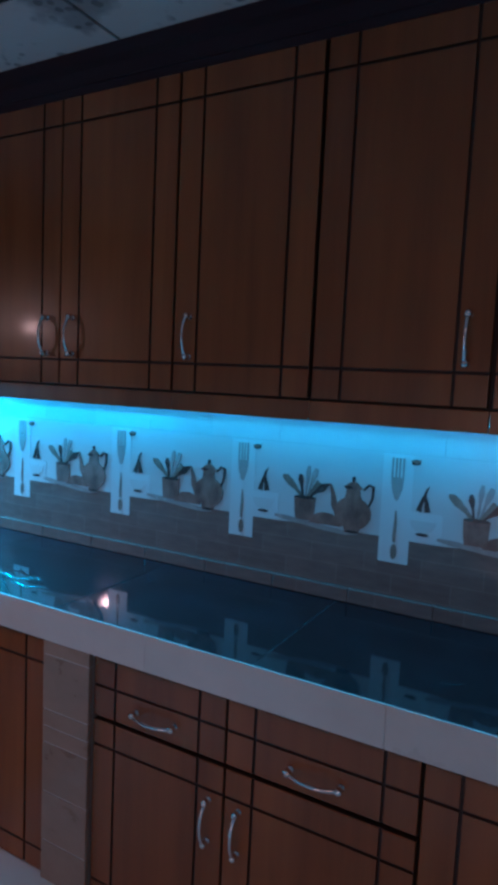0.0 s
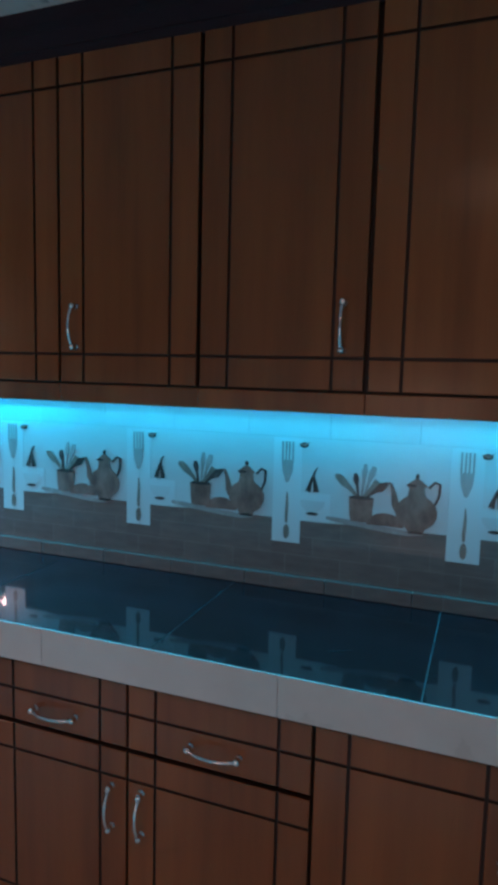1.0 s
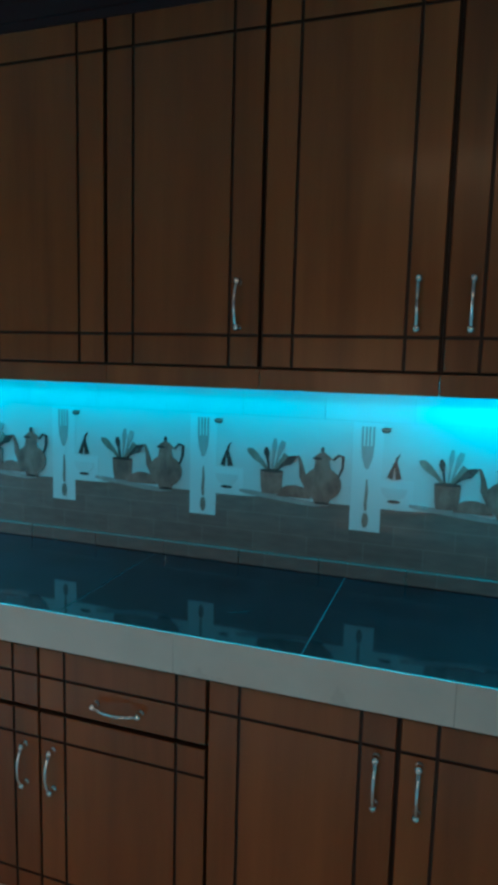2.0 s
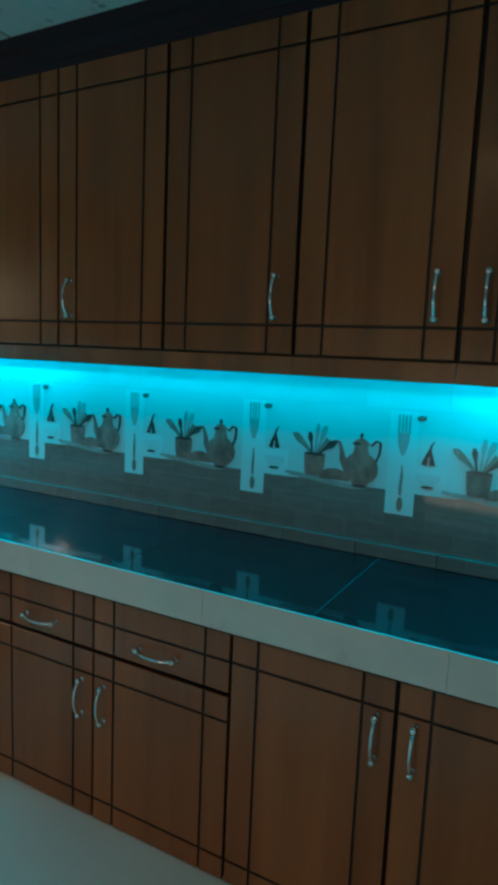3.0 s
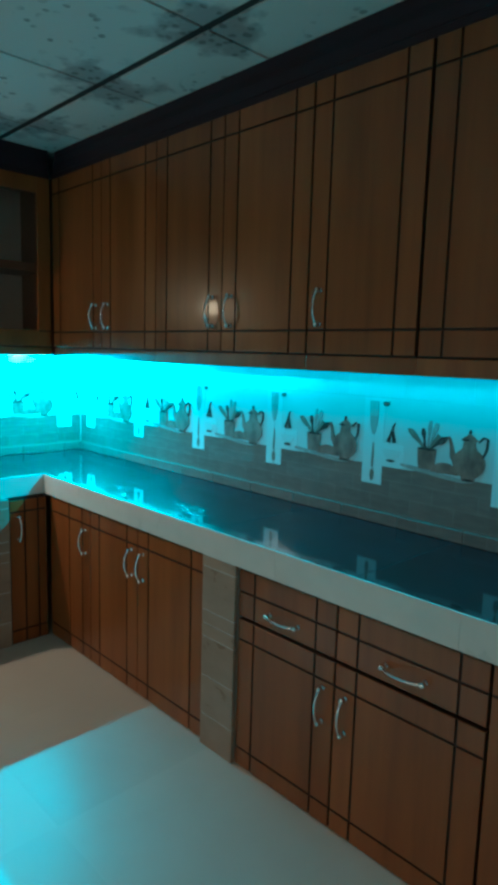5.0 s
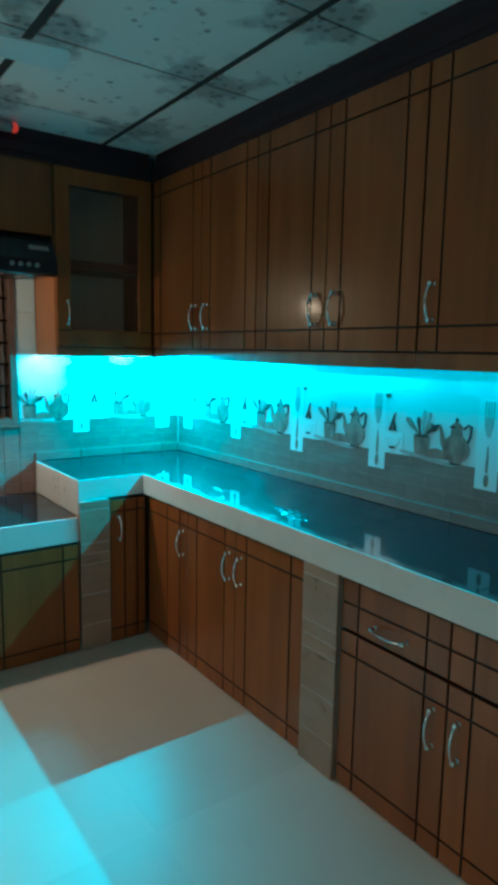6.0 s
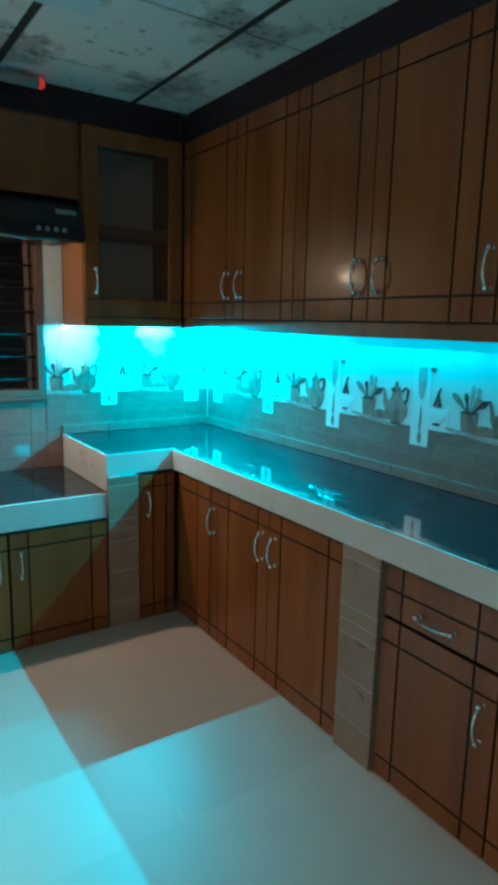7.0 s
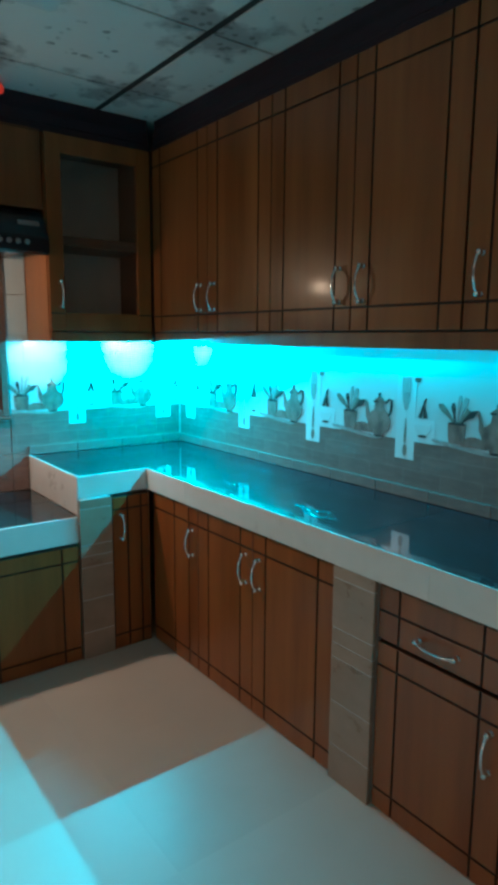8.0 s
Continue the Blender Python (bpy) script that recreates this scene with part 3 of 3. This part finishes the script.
# cream edge pieces
xs = [EDGE_X, -2.10, -1.50, -0.90, -0.30, 0.30, 0.90, 1.50, X_E]
for a, b in zip(xs, xs[1:]):
    lay("edge_tile", worktop, a, b, EDGE_Y, EDGE_Y + 0.006, 0.696, COUNTER + 0.001, CREAM_EDGE, 0.0008, 0.0006)
lay("edge_tile", worktop, EDGE_X - 0.006, EDGE_X, STEP_Y, EDGE_Y + 0.005, 0.696, COUNTER + 0.001, CREAM_EDGE, 0.0008, 0.0006)
lay("edge_tile", worktop, X_W + 0.006, EDGE_X - 0.0065, STEP_Y, STEP_Y + 0.006, COOK + 0.001, COUNTER + 0.001, CREAM_EDGE, 0.0008, 0.0006)
for a, b in ((0.357, STEP_Y - 0.003), (-0.243, 0.357), (-0.90, -0.243)):
    lay("edge_tile", cook_top, EDGE_X - 0.002, EDGE_X + 0.010, a, b, 0.513, COOK + 0.001, CREAM_EDGE, 0.0008, 0.0006)


# low glossy beads added to the worktop, shaped to catch glints of the LEDs
def ripple(points, half, high, mat, label):
    """A low rounded bead that winds along points on the worktop."""
    bm = bmesh.new()
    rows = []
    for i, (x, y) in enumerate(points):
        fade = math.sin(math.pi * (i + 0.35) / (len(points) - 0.3))
        rows.append([bm.verts.new((x, y + half * fade * math.cos(a), COUNTER - 0.0003 + high * fade * math.sin(a))) for a in (math.pi * k / 8 for k in range(9))])
    for a, b in zip(rows, rows[1:]):
        for k in range(8):
            bm.faces.new((a[k], a[k + 1], b[k + 1], b[k])).smooth = True
    part("resin_bead", bm, mat, worktop, label)


for x0, x1, y0, sway, half, high in ((-1.62, -1.40, 1.410, 0.016, 0.030, 0.0034), (-1.52, -1.33, 1.366, 0.010, 0.022, 0.0030), (-2.02, -1.88, 1.395, 0.012, 0.012, 0.0026)):
    ripple([(x0 + (x1 - x0) * k / 14, y0 + sway * math.sin(0.9 * k) * math.cos(0.31 * k)) for k in range(15)], half, high, BLACK_STONE, "dark glossy bead added to catch glints")
ripple([(-0.238 + 0.062 * k / 10, 1.425 + 0.040 * (k / 10) ** 2) for k in range(11)], 0.008, 0.0018, BLACK_STONE, "dark glossy bead added to catch glints")


# tiled pillars between the cabinets
def pillar(m, w, depth, top, label):
    p = thing("tiled_pillar", m, label, "pillar", "tiled pillars")
    bm = bmesh.new()
    box(bm, 0.020, w - 0.004, 0.0165, depth, 0, top)
    box(bm, 0.003, w - 0.003, 0.0012, 0.0160, 0, top)
    part("core", bm, GROUT_PALE, p)
    zs = [0, 0.118, 0.262, 0.405, 0.452, 0.500, 0.655, top]
    for a, b in zip(zs, zs[1:]):
        bm = bmesh.new()
        box(bm, 0.0005, w - 0.0005, 0, 0.0155, a + 0.0016, b - 0.0016, 0.0006)
        part("tile", bm, PILLAR_TILE, p)
    return p


pillar(pose(-1.244, 1.266, 0), 0.164, 0.40, 0.694, "taupe tiled pillar holding up the worktop")
pillar(pose(FACE_X + 0.006, STEP_Y - 0.004, 0, 0, 0, FACE_EAST), 0.142, 0.40, 0.694, "taupe tiled pillar beside the cooking counter")

# ---- cooker hood ----
hood = thing("cooker_hood", pose(X_W, 0.115, 0, 0, 0, FACE_EAST), "black enamelled cooker hood with round buttons", "cooker hood")
hd = 0.375
bm = bmesh.new()
prof = [(0.0, 1.874), (0.0, 1.735), (-hd + 0.02, 1.690), (-hd, 1.700), (-hd, 1.758), (-0.29, 1.874)]
a = [bm.verts.new((0.0, y, z)) for y, z in prof]
b = [bm.verts.new((0.842, y, z)) for y, z in prof]
for k in range(6):
    bm.faces.new((a[k], b[k], b[(k + 1) % 6], a[(k + 1) % 6]))
bm.faces.new(a)
bm.faces.new(b[::-1])
bmesh.ops.bevel(bm, geom=bm.edges[:], offset=0.004, segments=2, affect="EDGES")
part("body", bm, BLACK_METAL, hood)
for k in range(4):
    bm = bmesh.new()
    x = 0.640 + 0.036 * k
    tube(bm, [(x, -hd + 0.002, 1.735), (x, -hd - 0.006, 1.735), (x, -hd - 0.008, 1.735)], 0.0105, 16, taper=[1, 1, 0.8])
    part("button", bm, STEEL, hood, "round pale button")
bm = bmesh.new()
mid = Matrix.Translation((0.770, -0.3345, 1.816)) @ Matrix.Rotation(-math.atan2(0.085, 0.116), 4, "X")
bmesh.ops.create_cube(bm, size=1.0, matrix=mid @ Matrix.Diagonal((0.088, 0.004, 0.024, 1)))
part("badge", bm, GREY_PLASTIC, hood, "plain grey badge")
bm = bmesh.new()
tube(bm, [(0.31, -0.345, 1.704), (0.31, -0.345, 1.686), (0.31, -0.345, 1.676)], 0.030, 20, taper=[1, 1, 0.7])
part("lamp", bm, LAMP_GLOW, hood, "lit round hood lamp")
bm = bmesh.new()
for k in range(9):
    box(bm, 0.08 + 0.075 * k, 0.135 + 0.075 * k, -0.36, -0.06, 1.696, 1.700)
part("grille", bm, BLACK_METAL, hood, "dark slotted grille")
bm = bmesh.new()
tube(bm, [(0.20 + 0.04 * k, -hd - 0.012 - 0.018 * math.sin(math.pi * k / 10), 1.688 + 0.004 * math.sin(math.pi * k / 10)) for k in range(11)], 0.006, 10)
part("visor_lip", bm, STEEL, hood, "curved steel lip")

# ---- louvred window ----
y0, y1, z0, z1 = WIN
window = thing("window_1", pose(X_W, y0, 0, 0, 0, FACE_EAST), "brown framed louvred window with dark night outside", "window", kind="structure")
ww = y1 - y0
bm = bmesh.new()
f = 0.032
box(bm, 0, f, -0.012, 0.11, z0, z1, 0.003)
box(bm, ww - f, ww, -0.012, 0.11, z0, z1, 0.003)
box(bm, f, ww - f, -0.010, 0.11, z0, z0 + f, 0.003)
box(bm, f, ww - f, -0.010, 0.11, z1 - f, z1, 0.003)
box(bm, ww - 0.066, ww - 0.050, 0.030, 0.060, z0 + f, z1 - f, 0.002)
box(bm, ww / 2 - 0.015, ww / 2 + 0.015, 0.030, 0.060, z0 + f, z1 - f, 0.002)
part("window_frame", bm, FRAME_PAINT, window)
bm = bmesh.new()
box(bm, -0.01, ww + 0.006, -0.022, 0.02, z0 - 0.016, z0 - 0.002, 0.003)
part("window_sill", bm, FRAME_PAINT, window)
for k in range(8):
    z = z0 + 0.085 + 0.108 * k
    bm = bmesh.new()
    bmesh.ops.create_cube(bm, size=1.0, matrix=Matrix.Translation((ww / 2, 0.075, z - 0.02)) @ Matrix.Rotation(radians(62), 4, "X") @ Matrix.Diagonal((ww - 2 * f - 0.004, 0.105, 0.005, 1)))
    part("louvre_pane", bm, LOUVRE_GLASS, window).visible_shadow = False
    bm = bmesh.new()
    tube(bm, [(f, 0.022, z), (ww / 2, 0.022, z), (ww - f, 0.022, z)], 0.0055, 8)
    part("grille_bar", bm, BLACK_METAL, window, "thin dark security bar")
bm = bmesh.new()
box(bm, X_W - 0.50, X_W - 0.46, y0 - 0.5, y1 + 0.5, z0 - 0.4, z1 + 0.3)
solid("backdrop", bm, NIGHT, "dark night outside the window", "backdrop")

# ---- unseen ceiling panel, added for the fill ----
panel = thing("unseen_fill_panel", pose(0.45, -0.45, CEIL), "unseen oblong ceiling panel added for warm fill", "ceiling light")
bm = bmesh.new()
for x0, x1, y0, y1 in ((-0.61, 0.61, 0.285, 0.31), (-0.61, 0.61, -0.31, -0.285), (-0.61, -0.585, -0.285, 0.285), (0.585, 0.61, -0.285, 0.285)):
    box(bm, x0, x1, y0, y1, -0.022, -0.001)
part("frame", bm, FAN_WHITE, panel)
bm = bmesh.new()
box(bm, -0.584, 0.584, -0.284, 0.284, -0.012, -0.002)
part("diffuser", bm, FILL_PANEL_GLOW, panel)

# ---- ceiling fan ----
fan = thing("ceiling_fan", pose(-1.69, 0.36, CEIL), "small white ceiling fan at rest", "fan")
bm = bmesh.new()
tube(bm, [(0, 0, 0), (0, 0, -0.03), (0, 0, -0.045)], 0.055, 20, taper=[1, 0.9, 0.4])
part("canopy", bm, FAN_WHITE, fan)
bm = bmesh.new()
tube(bm, [(0, 0, -0.02), (0, 0, -0.11)], 0.012, 12)
part("rod", bm, FAN_WHITE, fan)
bm = bmesh.new()
tube(bm, [(0, 0, -0.085), (0, 0, -0.10), (0, 0, -0.125), (0, 0, -0.15), (0, 0, -0.165)], 0.075, 24, taper=[0.5, 0.95, 1.0, 0.9, 0.45])
part("motor", bm, FAN_WHITE, fan)
for k in range(3):
    bm = bmesh.new()
    out = [(0.07, -0.030), (0.10, -0.052), (0.28, -0.062), (0.296, -0.045), (0.296, 0.045), (0.28, 0.058), (0.10, 0.046), (0.07, 0.030)]
    lo = [bm.verts.new((x, y, -0.004 - 0.14 * y)) for x, y in out]
    hi = [bm.verts.new((x, y, 0.001 - 0.14 * y)) for x, y in out]
    bm.faces.new(lo)
    bm.faces.new(hi[::-1])
    for j in range(8):
        bm.faces.new((lo[j], hi[j], hi[(j + 1) % 8], lo[(j + 1) % 8]))
    part("blade", bm, FAN_WHITE, fan, at=pose(0, 0, -0.135, 0, 0, 84 + 120 * k))

# small fixture with a red indicator at the ceiling's edge
ind = thing("indicator_lamp", pose(-2.655, 0.60, 2.300), "small grey tube lamp with a glowing red end", "lamp")
bm = bmesh.new()
tube(bm, [(0, 0, 0), (0, 0.02, 0), (0, 0.165, 0), (0, 0.175, 0)], 0.022, 16, taper=[0.7, 1, 1, 0.9])
part("tube", bm, GREY_PLASTIC, ind)
bm = bmesh.new()
tube(bm, [(0, 0.1755, 0), (0, 0.190, 0), (0, 0.200, 0)], 0.021, 16, taper=[1, 1, 0.6])
part("end_cap", bm, RED_GLOW, ind, "glowing red end cap")
bm = bmesh.new()
box(bm, -0.006, 0.006, 0.05, 0.11, 0.0215, 0.0355)
part("bracket", bm, GREY_PLASTIC, ind)


# ---- printed backsplash tiles ----
PERIOD = 0.489


def ellipse(cx, cz, rx, rz, n=20, a0=0.0, a1=360.0):
    return [(cx + rx * math.cos(radians(a0 + (a1 - a0) * k / n)), cz + rz * math.sin(radians(a0 + (a1 - a0) * k / n))) for k in range(n + (0 if a1 - a0 >= 360 else 1))]


def stroke(points, widths):
    """An outline along points with the given half widths."""
    left, right = [], []
    for i, (x, z) in enumerate(points):
        ax, az = points[max(i - 1, 0)]
        bx, bz = points[min(i + 1, len(points) - 1)]
        n = math.hypot(bx - ax, bz - az)
        nx, nz = -(bz - az) / n, (bx - ax) / n
        left.append((x + nx * widths[i], z + nz * widths[i]))
        right.append((x - nx * widths[i], z - nz * widths[i]))
    return left + right[::-1]


def prints():
    """The meshes of the printed motif, in a frame whose x starts at the fork; y = 0 is the tile's face."""
    out = []

    def add(name, mats, *shapes):
        bm = bmesh.new()
        for shape, slot, lift in shapes:
            prism(bm, shape, -lift, 0.0, slot)
        out.append((name, mesh_of(name, bm, *mats)))

    n = 0.0425
    add("table_print", (BROWN_PRINT,), ([(n, 0.832), (PERIOD - n, 0.832), (PERIOD - n, 0.997), (n + 0.225, 0.997), (n + 0.18, 1.000), (n + 0.08, 0.995), (n, 0.995)], 0, 0.0012),
        ([(-n, 0.832), (n, 0.832), (n, 0.927), (-n, 0.927)], 0, 0.0012))
    add("white_cross_print", (WHITE_TILE,), ([(-n, 0.9275), (n, 0.9275), (n, 0.9955), (0.128, 0.9955), (0.128, 1.078), (n, 1.078), (n, 1.232), (-n, 1.232)], 0, 0.0012))
    tines = [([(d, 1.222), (d + 0.0055, 1.222), (d + 0.0055, 1.168), (d, 1.168)], 0, 0.0024) for d in (-0.018, -0.0075, 0.002, 0.0125)]
    add("fork_print", (PRINT_GREY, PRINT_WOODEN), *tines, ([(-0.018, 1.1685), (0.018, 1.1685), (0.015, 1.135), (0.006, 1.108), (0, 1.102), (-0.006, 1.108), (-0.015, 1.135)], 0, 0.0024),
        (stroke([(0.001, 1.075), (0.002, 1.04), (0.000, 1.005), (0.001, 0.985)], [0.0015, 0.004, 0.0045, 0.0035]), 1, 0.0024),
        (ellipse(0.001, 0.959, 0.009, 0.022), 1, 0.0024))
    add("bud_print", (PRINT_DARK, PRINT_CLAY), (ellipse(0.048, 1.214, 0.013, 0.008), 0, 0.0024), (stroke([(0.034, 1.218), (0.05, 1.214), (0.063, 1.222)], [0.001, 0.004, 0.001]), 1, 0.0034))
    add("chilli_print", (PRINT_DARK, PRINT_GREY), (stroke([(0.063, 1.082), (0.069, 1.105), (0.076, 1.126)], [0.008, 0.005, 0.0035]), 0, 0.0024),
        (stroke([(0.087, 1.082), (0.083, 1.105), (0.078, 1.126), (0.081, 1.140), (0.089, 1.152)], [0.008, 0.0055, 0.004, 0.003, 0.0012]), 0, 0.0034))
    add("bowl_print", (PALE_TILE, PRINT_DARK), (ellipse(0.077, 1.056, 0.036, 0.034, 16, 180, 360), 0, 0.0024), (ellipse(0.077, 1.0185, 0.018, 0.0045), 1, 0.0036))
    add("tray_print", (PRINT_TRAY,), (stroke([(0.118, 1.012), (0.15, 1.008), (0.22, 1.002), (0.29, 0.994), (0.345, 0.990), (0.385, 0.992)], [0.004, 0.007, 0.0075, 0.007, 0.006, 0.002]), 0, 0.0024))
    pot = [(0.181, 1.078), (0.250, 1.078), (0.247, 1.030), (0.243, 1.010), (0.188, 1.010), (0.184, 1.030)]
    add("utensil_pot_print", (PRINT_CLAY, PRINT_DARK, PRINT_WOODEN, PRINT_GREY), (pot, 0, 0.0040), (ellipse(0.2155, 1.078, 0.0345, 0.005), 1, 0.0048),
        (stroke([(0.205, 1.078), (0.185, 1.100), (0.165, 1.118), (0.150, 1.132), (0.140, 1.137)], [0.004, 0.006, 0.011, 0.010, 0.003]), 2, 0.0030),
        (stroke([(0.208, 1.078), (0.203, 1.110), (0.199, 1.130), (0.197, 1.145)], [0.003, 0.0035, 0.0085, 0.004]), 1, 0.0034),
        (stroke([(0.216, 1.078), (0.220, 1.12), (0.222, 1.150), (0.224, 1.172)], [0.003, 0.003, 0.0075, 0.004]), 3, 0.0026),
        (stroke([(0.222, 1.078), (0.234, 1.120), (0.243, 1.148), (0.249, 1.166)], [0.003, 0.0035, 0.0095, 0.006]), 3, 0.0030),
        (stroke([(0.226, 1.078), (0.250, 1.100), (0.268, 1.112), (0.288, 1.124)], [0.004, 0.007, 0.013, 0.004]), 1, 0.0034),
        (stroke([(0.222, 1.078), (0.244, 1.108), (0.258, 1.128)], [0.003, 0.006, 0.008]), 2, 0.0038))
    add("mound_print", (PRINT_CLAY,), (ellipse(0.283, 1.005, 0.050, 0.036, 16, 0, 180), 0, 0.0032))
    jug = [*ellipse(0.365, 1.050, 0.055, 0.048, 18, -62, 62), (0.386, 1.102), (0.384, 1.118), (0.392, 1.124), (0.376, 1.138), (0.368, 1.142), (0.360, 1.142), (0.350, 1.136), (0.336, 1.124), (0.344, 1.118), (0.342, 1.102),
           *ellipse(0.365, 1.050, 0.055, 0.048, 18, 118, 242), (0.346, 0.992), (0.384, 0.992)]
    add("jug_print", (PRINT_CLAY, PRINT_DARK), (jug, 0, 0.0040), (ellipse(0.364, 1.149, 0.005, 0.008, 10), 1, 0.0044),
        (stroke([(0.395, 1.120), (0.410, 1.136), (0.423, 1.132), (0.422, 1.100), (0.412, 1.075)], [0.003, 0.0035, 0.0038, 0.0035, 0.003]), 1, 0.0046),
        (stroke([(0.325, 1.045), (0.308, 1.070), (0.303, 1.100), (0.296, 1.122), (0.290, 1.127)], [0.014, 0.010, 0.006, 0.004, 0.003]), 0, 0.0036),
        (ellipse(0.350, 1.124, 0.014, 0.004), 1, 0.0046), (ellipse(0.366, 0.996, 0.020, 0.004), 1, 0.0046))
    return out


PRINTS = prints()
BAND_TILE = {}


def band_tile(w):
    key = round(w, 3)
    if key not in BAND_TILE:
        bm = bmesh.new()
        box(bm, 0.0003, w - 0.0003, 0, 0.0075, 0.834, 1.2352, 0.0004)
        BAND_TILE[key] = mesh_of("decor_tile", bm, PALE_TILE)
    return BAND_TILE[key]


def backsplash(wall, m, starts, x_low, x_high, top):
    """Printed and plain tiles on a wall; m brings the wall's own x along the wall, with its face at y = 0."""
    for s in starts:
        tile = part("decor_tile", band_tile(PERIOD), PALE_TILE, wall, at=m @ pose(s - 0.0425, 0, 0))
        for name, data in PRINTS:
            part(name, data, None, tile, at=pose(0.0425, 0, 0))
    x = x_low
    while x < x_high - 0.01:
        w = min(PERIOD / 2, x_high - x)
        bm = bmesh.new()
        box(bm, 0.0003, w - 0.0003, 0, 0.0075, 1.2356, top, 0.0004)
        part("tile", bm, PALE_TILE, wall, at=m @ pose(x, 0, 0))
        x += w
    x = x_low
    while x < x_high - 0.01:
        w = min(PERIOD / 2, x_high - x)
        bm = bmesh.new()
        box(bm, 0.0008, w - 0.0008, -0.010, 0.0075, COUNTER + 0.001, 0.831, 0.003)
        part("border_tile", bm, BROWN_PRINT, wall, at=m @ pose(x, 0, 0))
        x += w


backsplash(wall_north, pose(0, Y_N, 0), [-2.898 + PERIOD * k for k in range(0, 11)], X_W, X_E, 1.358)
# the corner piece left of the first printed tile
bm = bmesh.new()
box(bm, 0.0, 0.078, 0, 0.0075, 0.834, 1.2345, 0.0012)
corner_tile = part("decor_tile", bm, PALE_TILE, wall_north, at=pose(X_W, Y_N, 0))
bm = bmesh.new()
prism(bm, [(0.010, 0.832), (0.078, 0.832), (0.078, 0.997), (0.010, 0.997)], -0.0012, 0.0)
part("table_print", bm, BROWN_PRINT, corner_tile)

# side wall: one whole motif, one cut by the window, one cut by the corner
WEST = pose(X_W, 0, 0, 0, 0, FACE_EAST)
backsplash(wall_west, WEST, [1.198], 0.945, Y_N - 0.004, 1.358)
bm = bmesh.new()
box(bm, -0.020, 0.264, 0, 0.0075, 0.990, 1.2345, 0.0004)
box(bm, -0.020, 0.264, 0, 0.0075, 0.834, 0.9898)
cut_tile = part("decor_tile", bm, PALE_TILE, wall_west, at=WEST @ pose(0.891, 0, 0))
for name, data in PRINTS:
    if name in ("utensil_pot_print", "jug_print", "mound_print", "tray_print"):
        part(name, data, None, cut_tile, at=pose(0.709 - 0.891, 0, 0))
bm = bmesh.new()
prism(bm, [(-0.020, 0.832), (0.264, 0.832), (0.264, 0.996), (-0.020, 0.996)], -0.0012, 0.0)
part("table_print", bm, BROWN_PRINT, cut_tile)
bm = bmesh.new()
box(bm, 0.0, 0.143, 0, 0.0075, 0.834, 1.2345, 0.0012)
end_tile = part("decor_tile", bm, PALE_TILE, wall_west, at=WEST @ pose(1.6455, 0, 0))
for name, data in PRINTS:
    if name in ("white_cross_print", "fork_print", "bud_print", "chilli_print", "bowl_print", "table_print"):
        part(name, data, None, end_tile, at=pose(0.0425, 0, 0))
# plain tiles beside and under the window
for a, b in ((-0.90, -0.4), (-0.4, 0.05), (0.05, 0.30), (0.30, 0.545), (0.545, 0.79), (0.79, 0.868), (0.868, 0.944)):
    for c0, c1, glaze in ((COOK + 0.001, 0.678, BROWN_PRINT), (0.678, 0.80, BROWN_PRINT), (0.80, 0.966, BROWN_PRINT)):
        bm = bmesh.new()
        box(bm, a + 0.001, b - 0.001, 0, 0.0075, c0 + 0.001, c1 - 0.001, 0.0012)
        part("tile", bm, glaze, wall_west, at=WEST)
bm = bmesh.new()
box(bm, 0.866, 0.944, 0, 0.0075, 1.2355, 1.358, 0.0004)
part("tile", bm, WHITE_TILE, wall_west, at=WEST)

for c0, c1 in ((1.36, 1.545), (1.547, 1.73), (1.732, 1.95)):
    bm = bmesh.new()
    box(bm, 0.866, 0.966, 0, 0.0075, c0, c1, 0.0012)
    part("tile", bm, WHITE_TILE, wall_west, at=WEST)

# ---- floor tiles ----
FX, FY = [-2.36 + 0.6 * k for k in range(9)], [1.27 - 0.6 * k for k in range(7)]
bm = bmesh.new()
box(bm, 0.0001, 0.5999, 0.0001, 0.5999, -0.0012, 0.0, 0.0001)
FLOOR_PIECE = mesh_of("tile", bm, FLOOR_TILE)
for x in FX:
    for y in FY:
        part("tile", FLOOR_PIECE, None, floor, at=pose(x - 0.04, y - 0.6 + 0.03, 0))
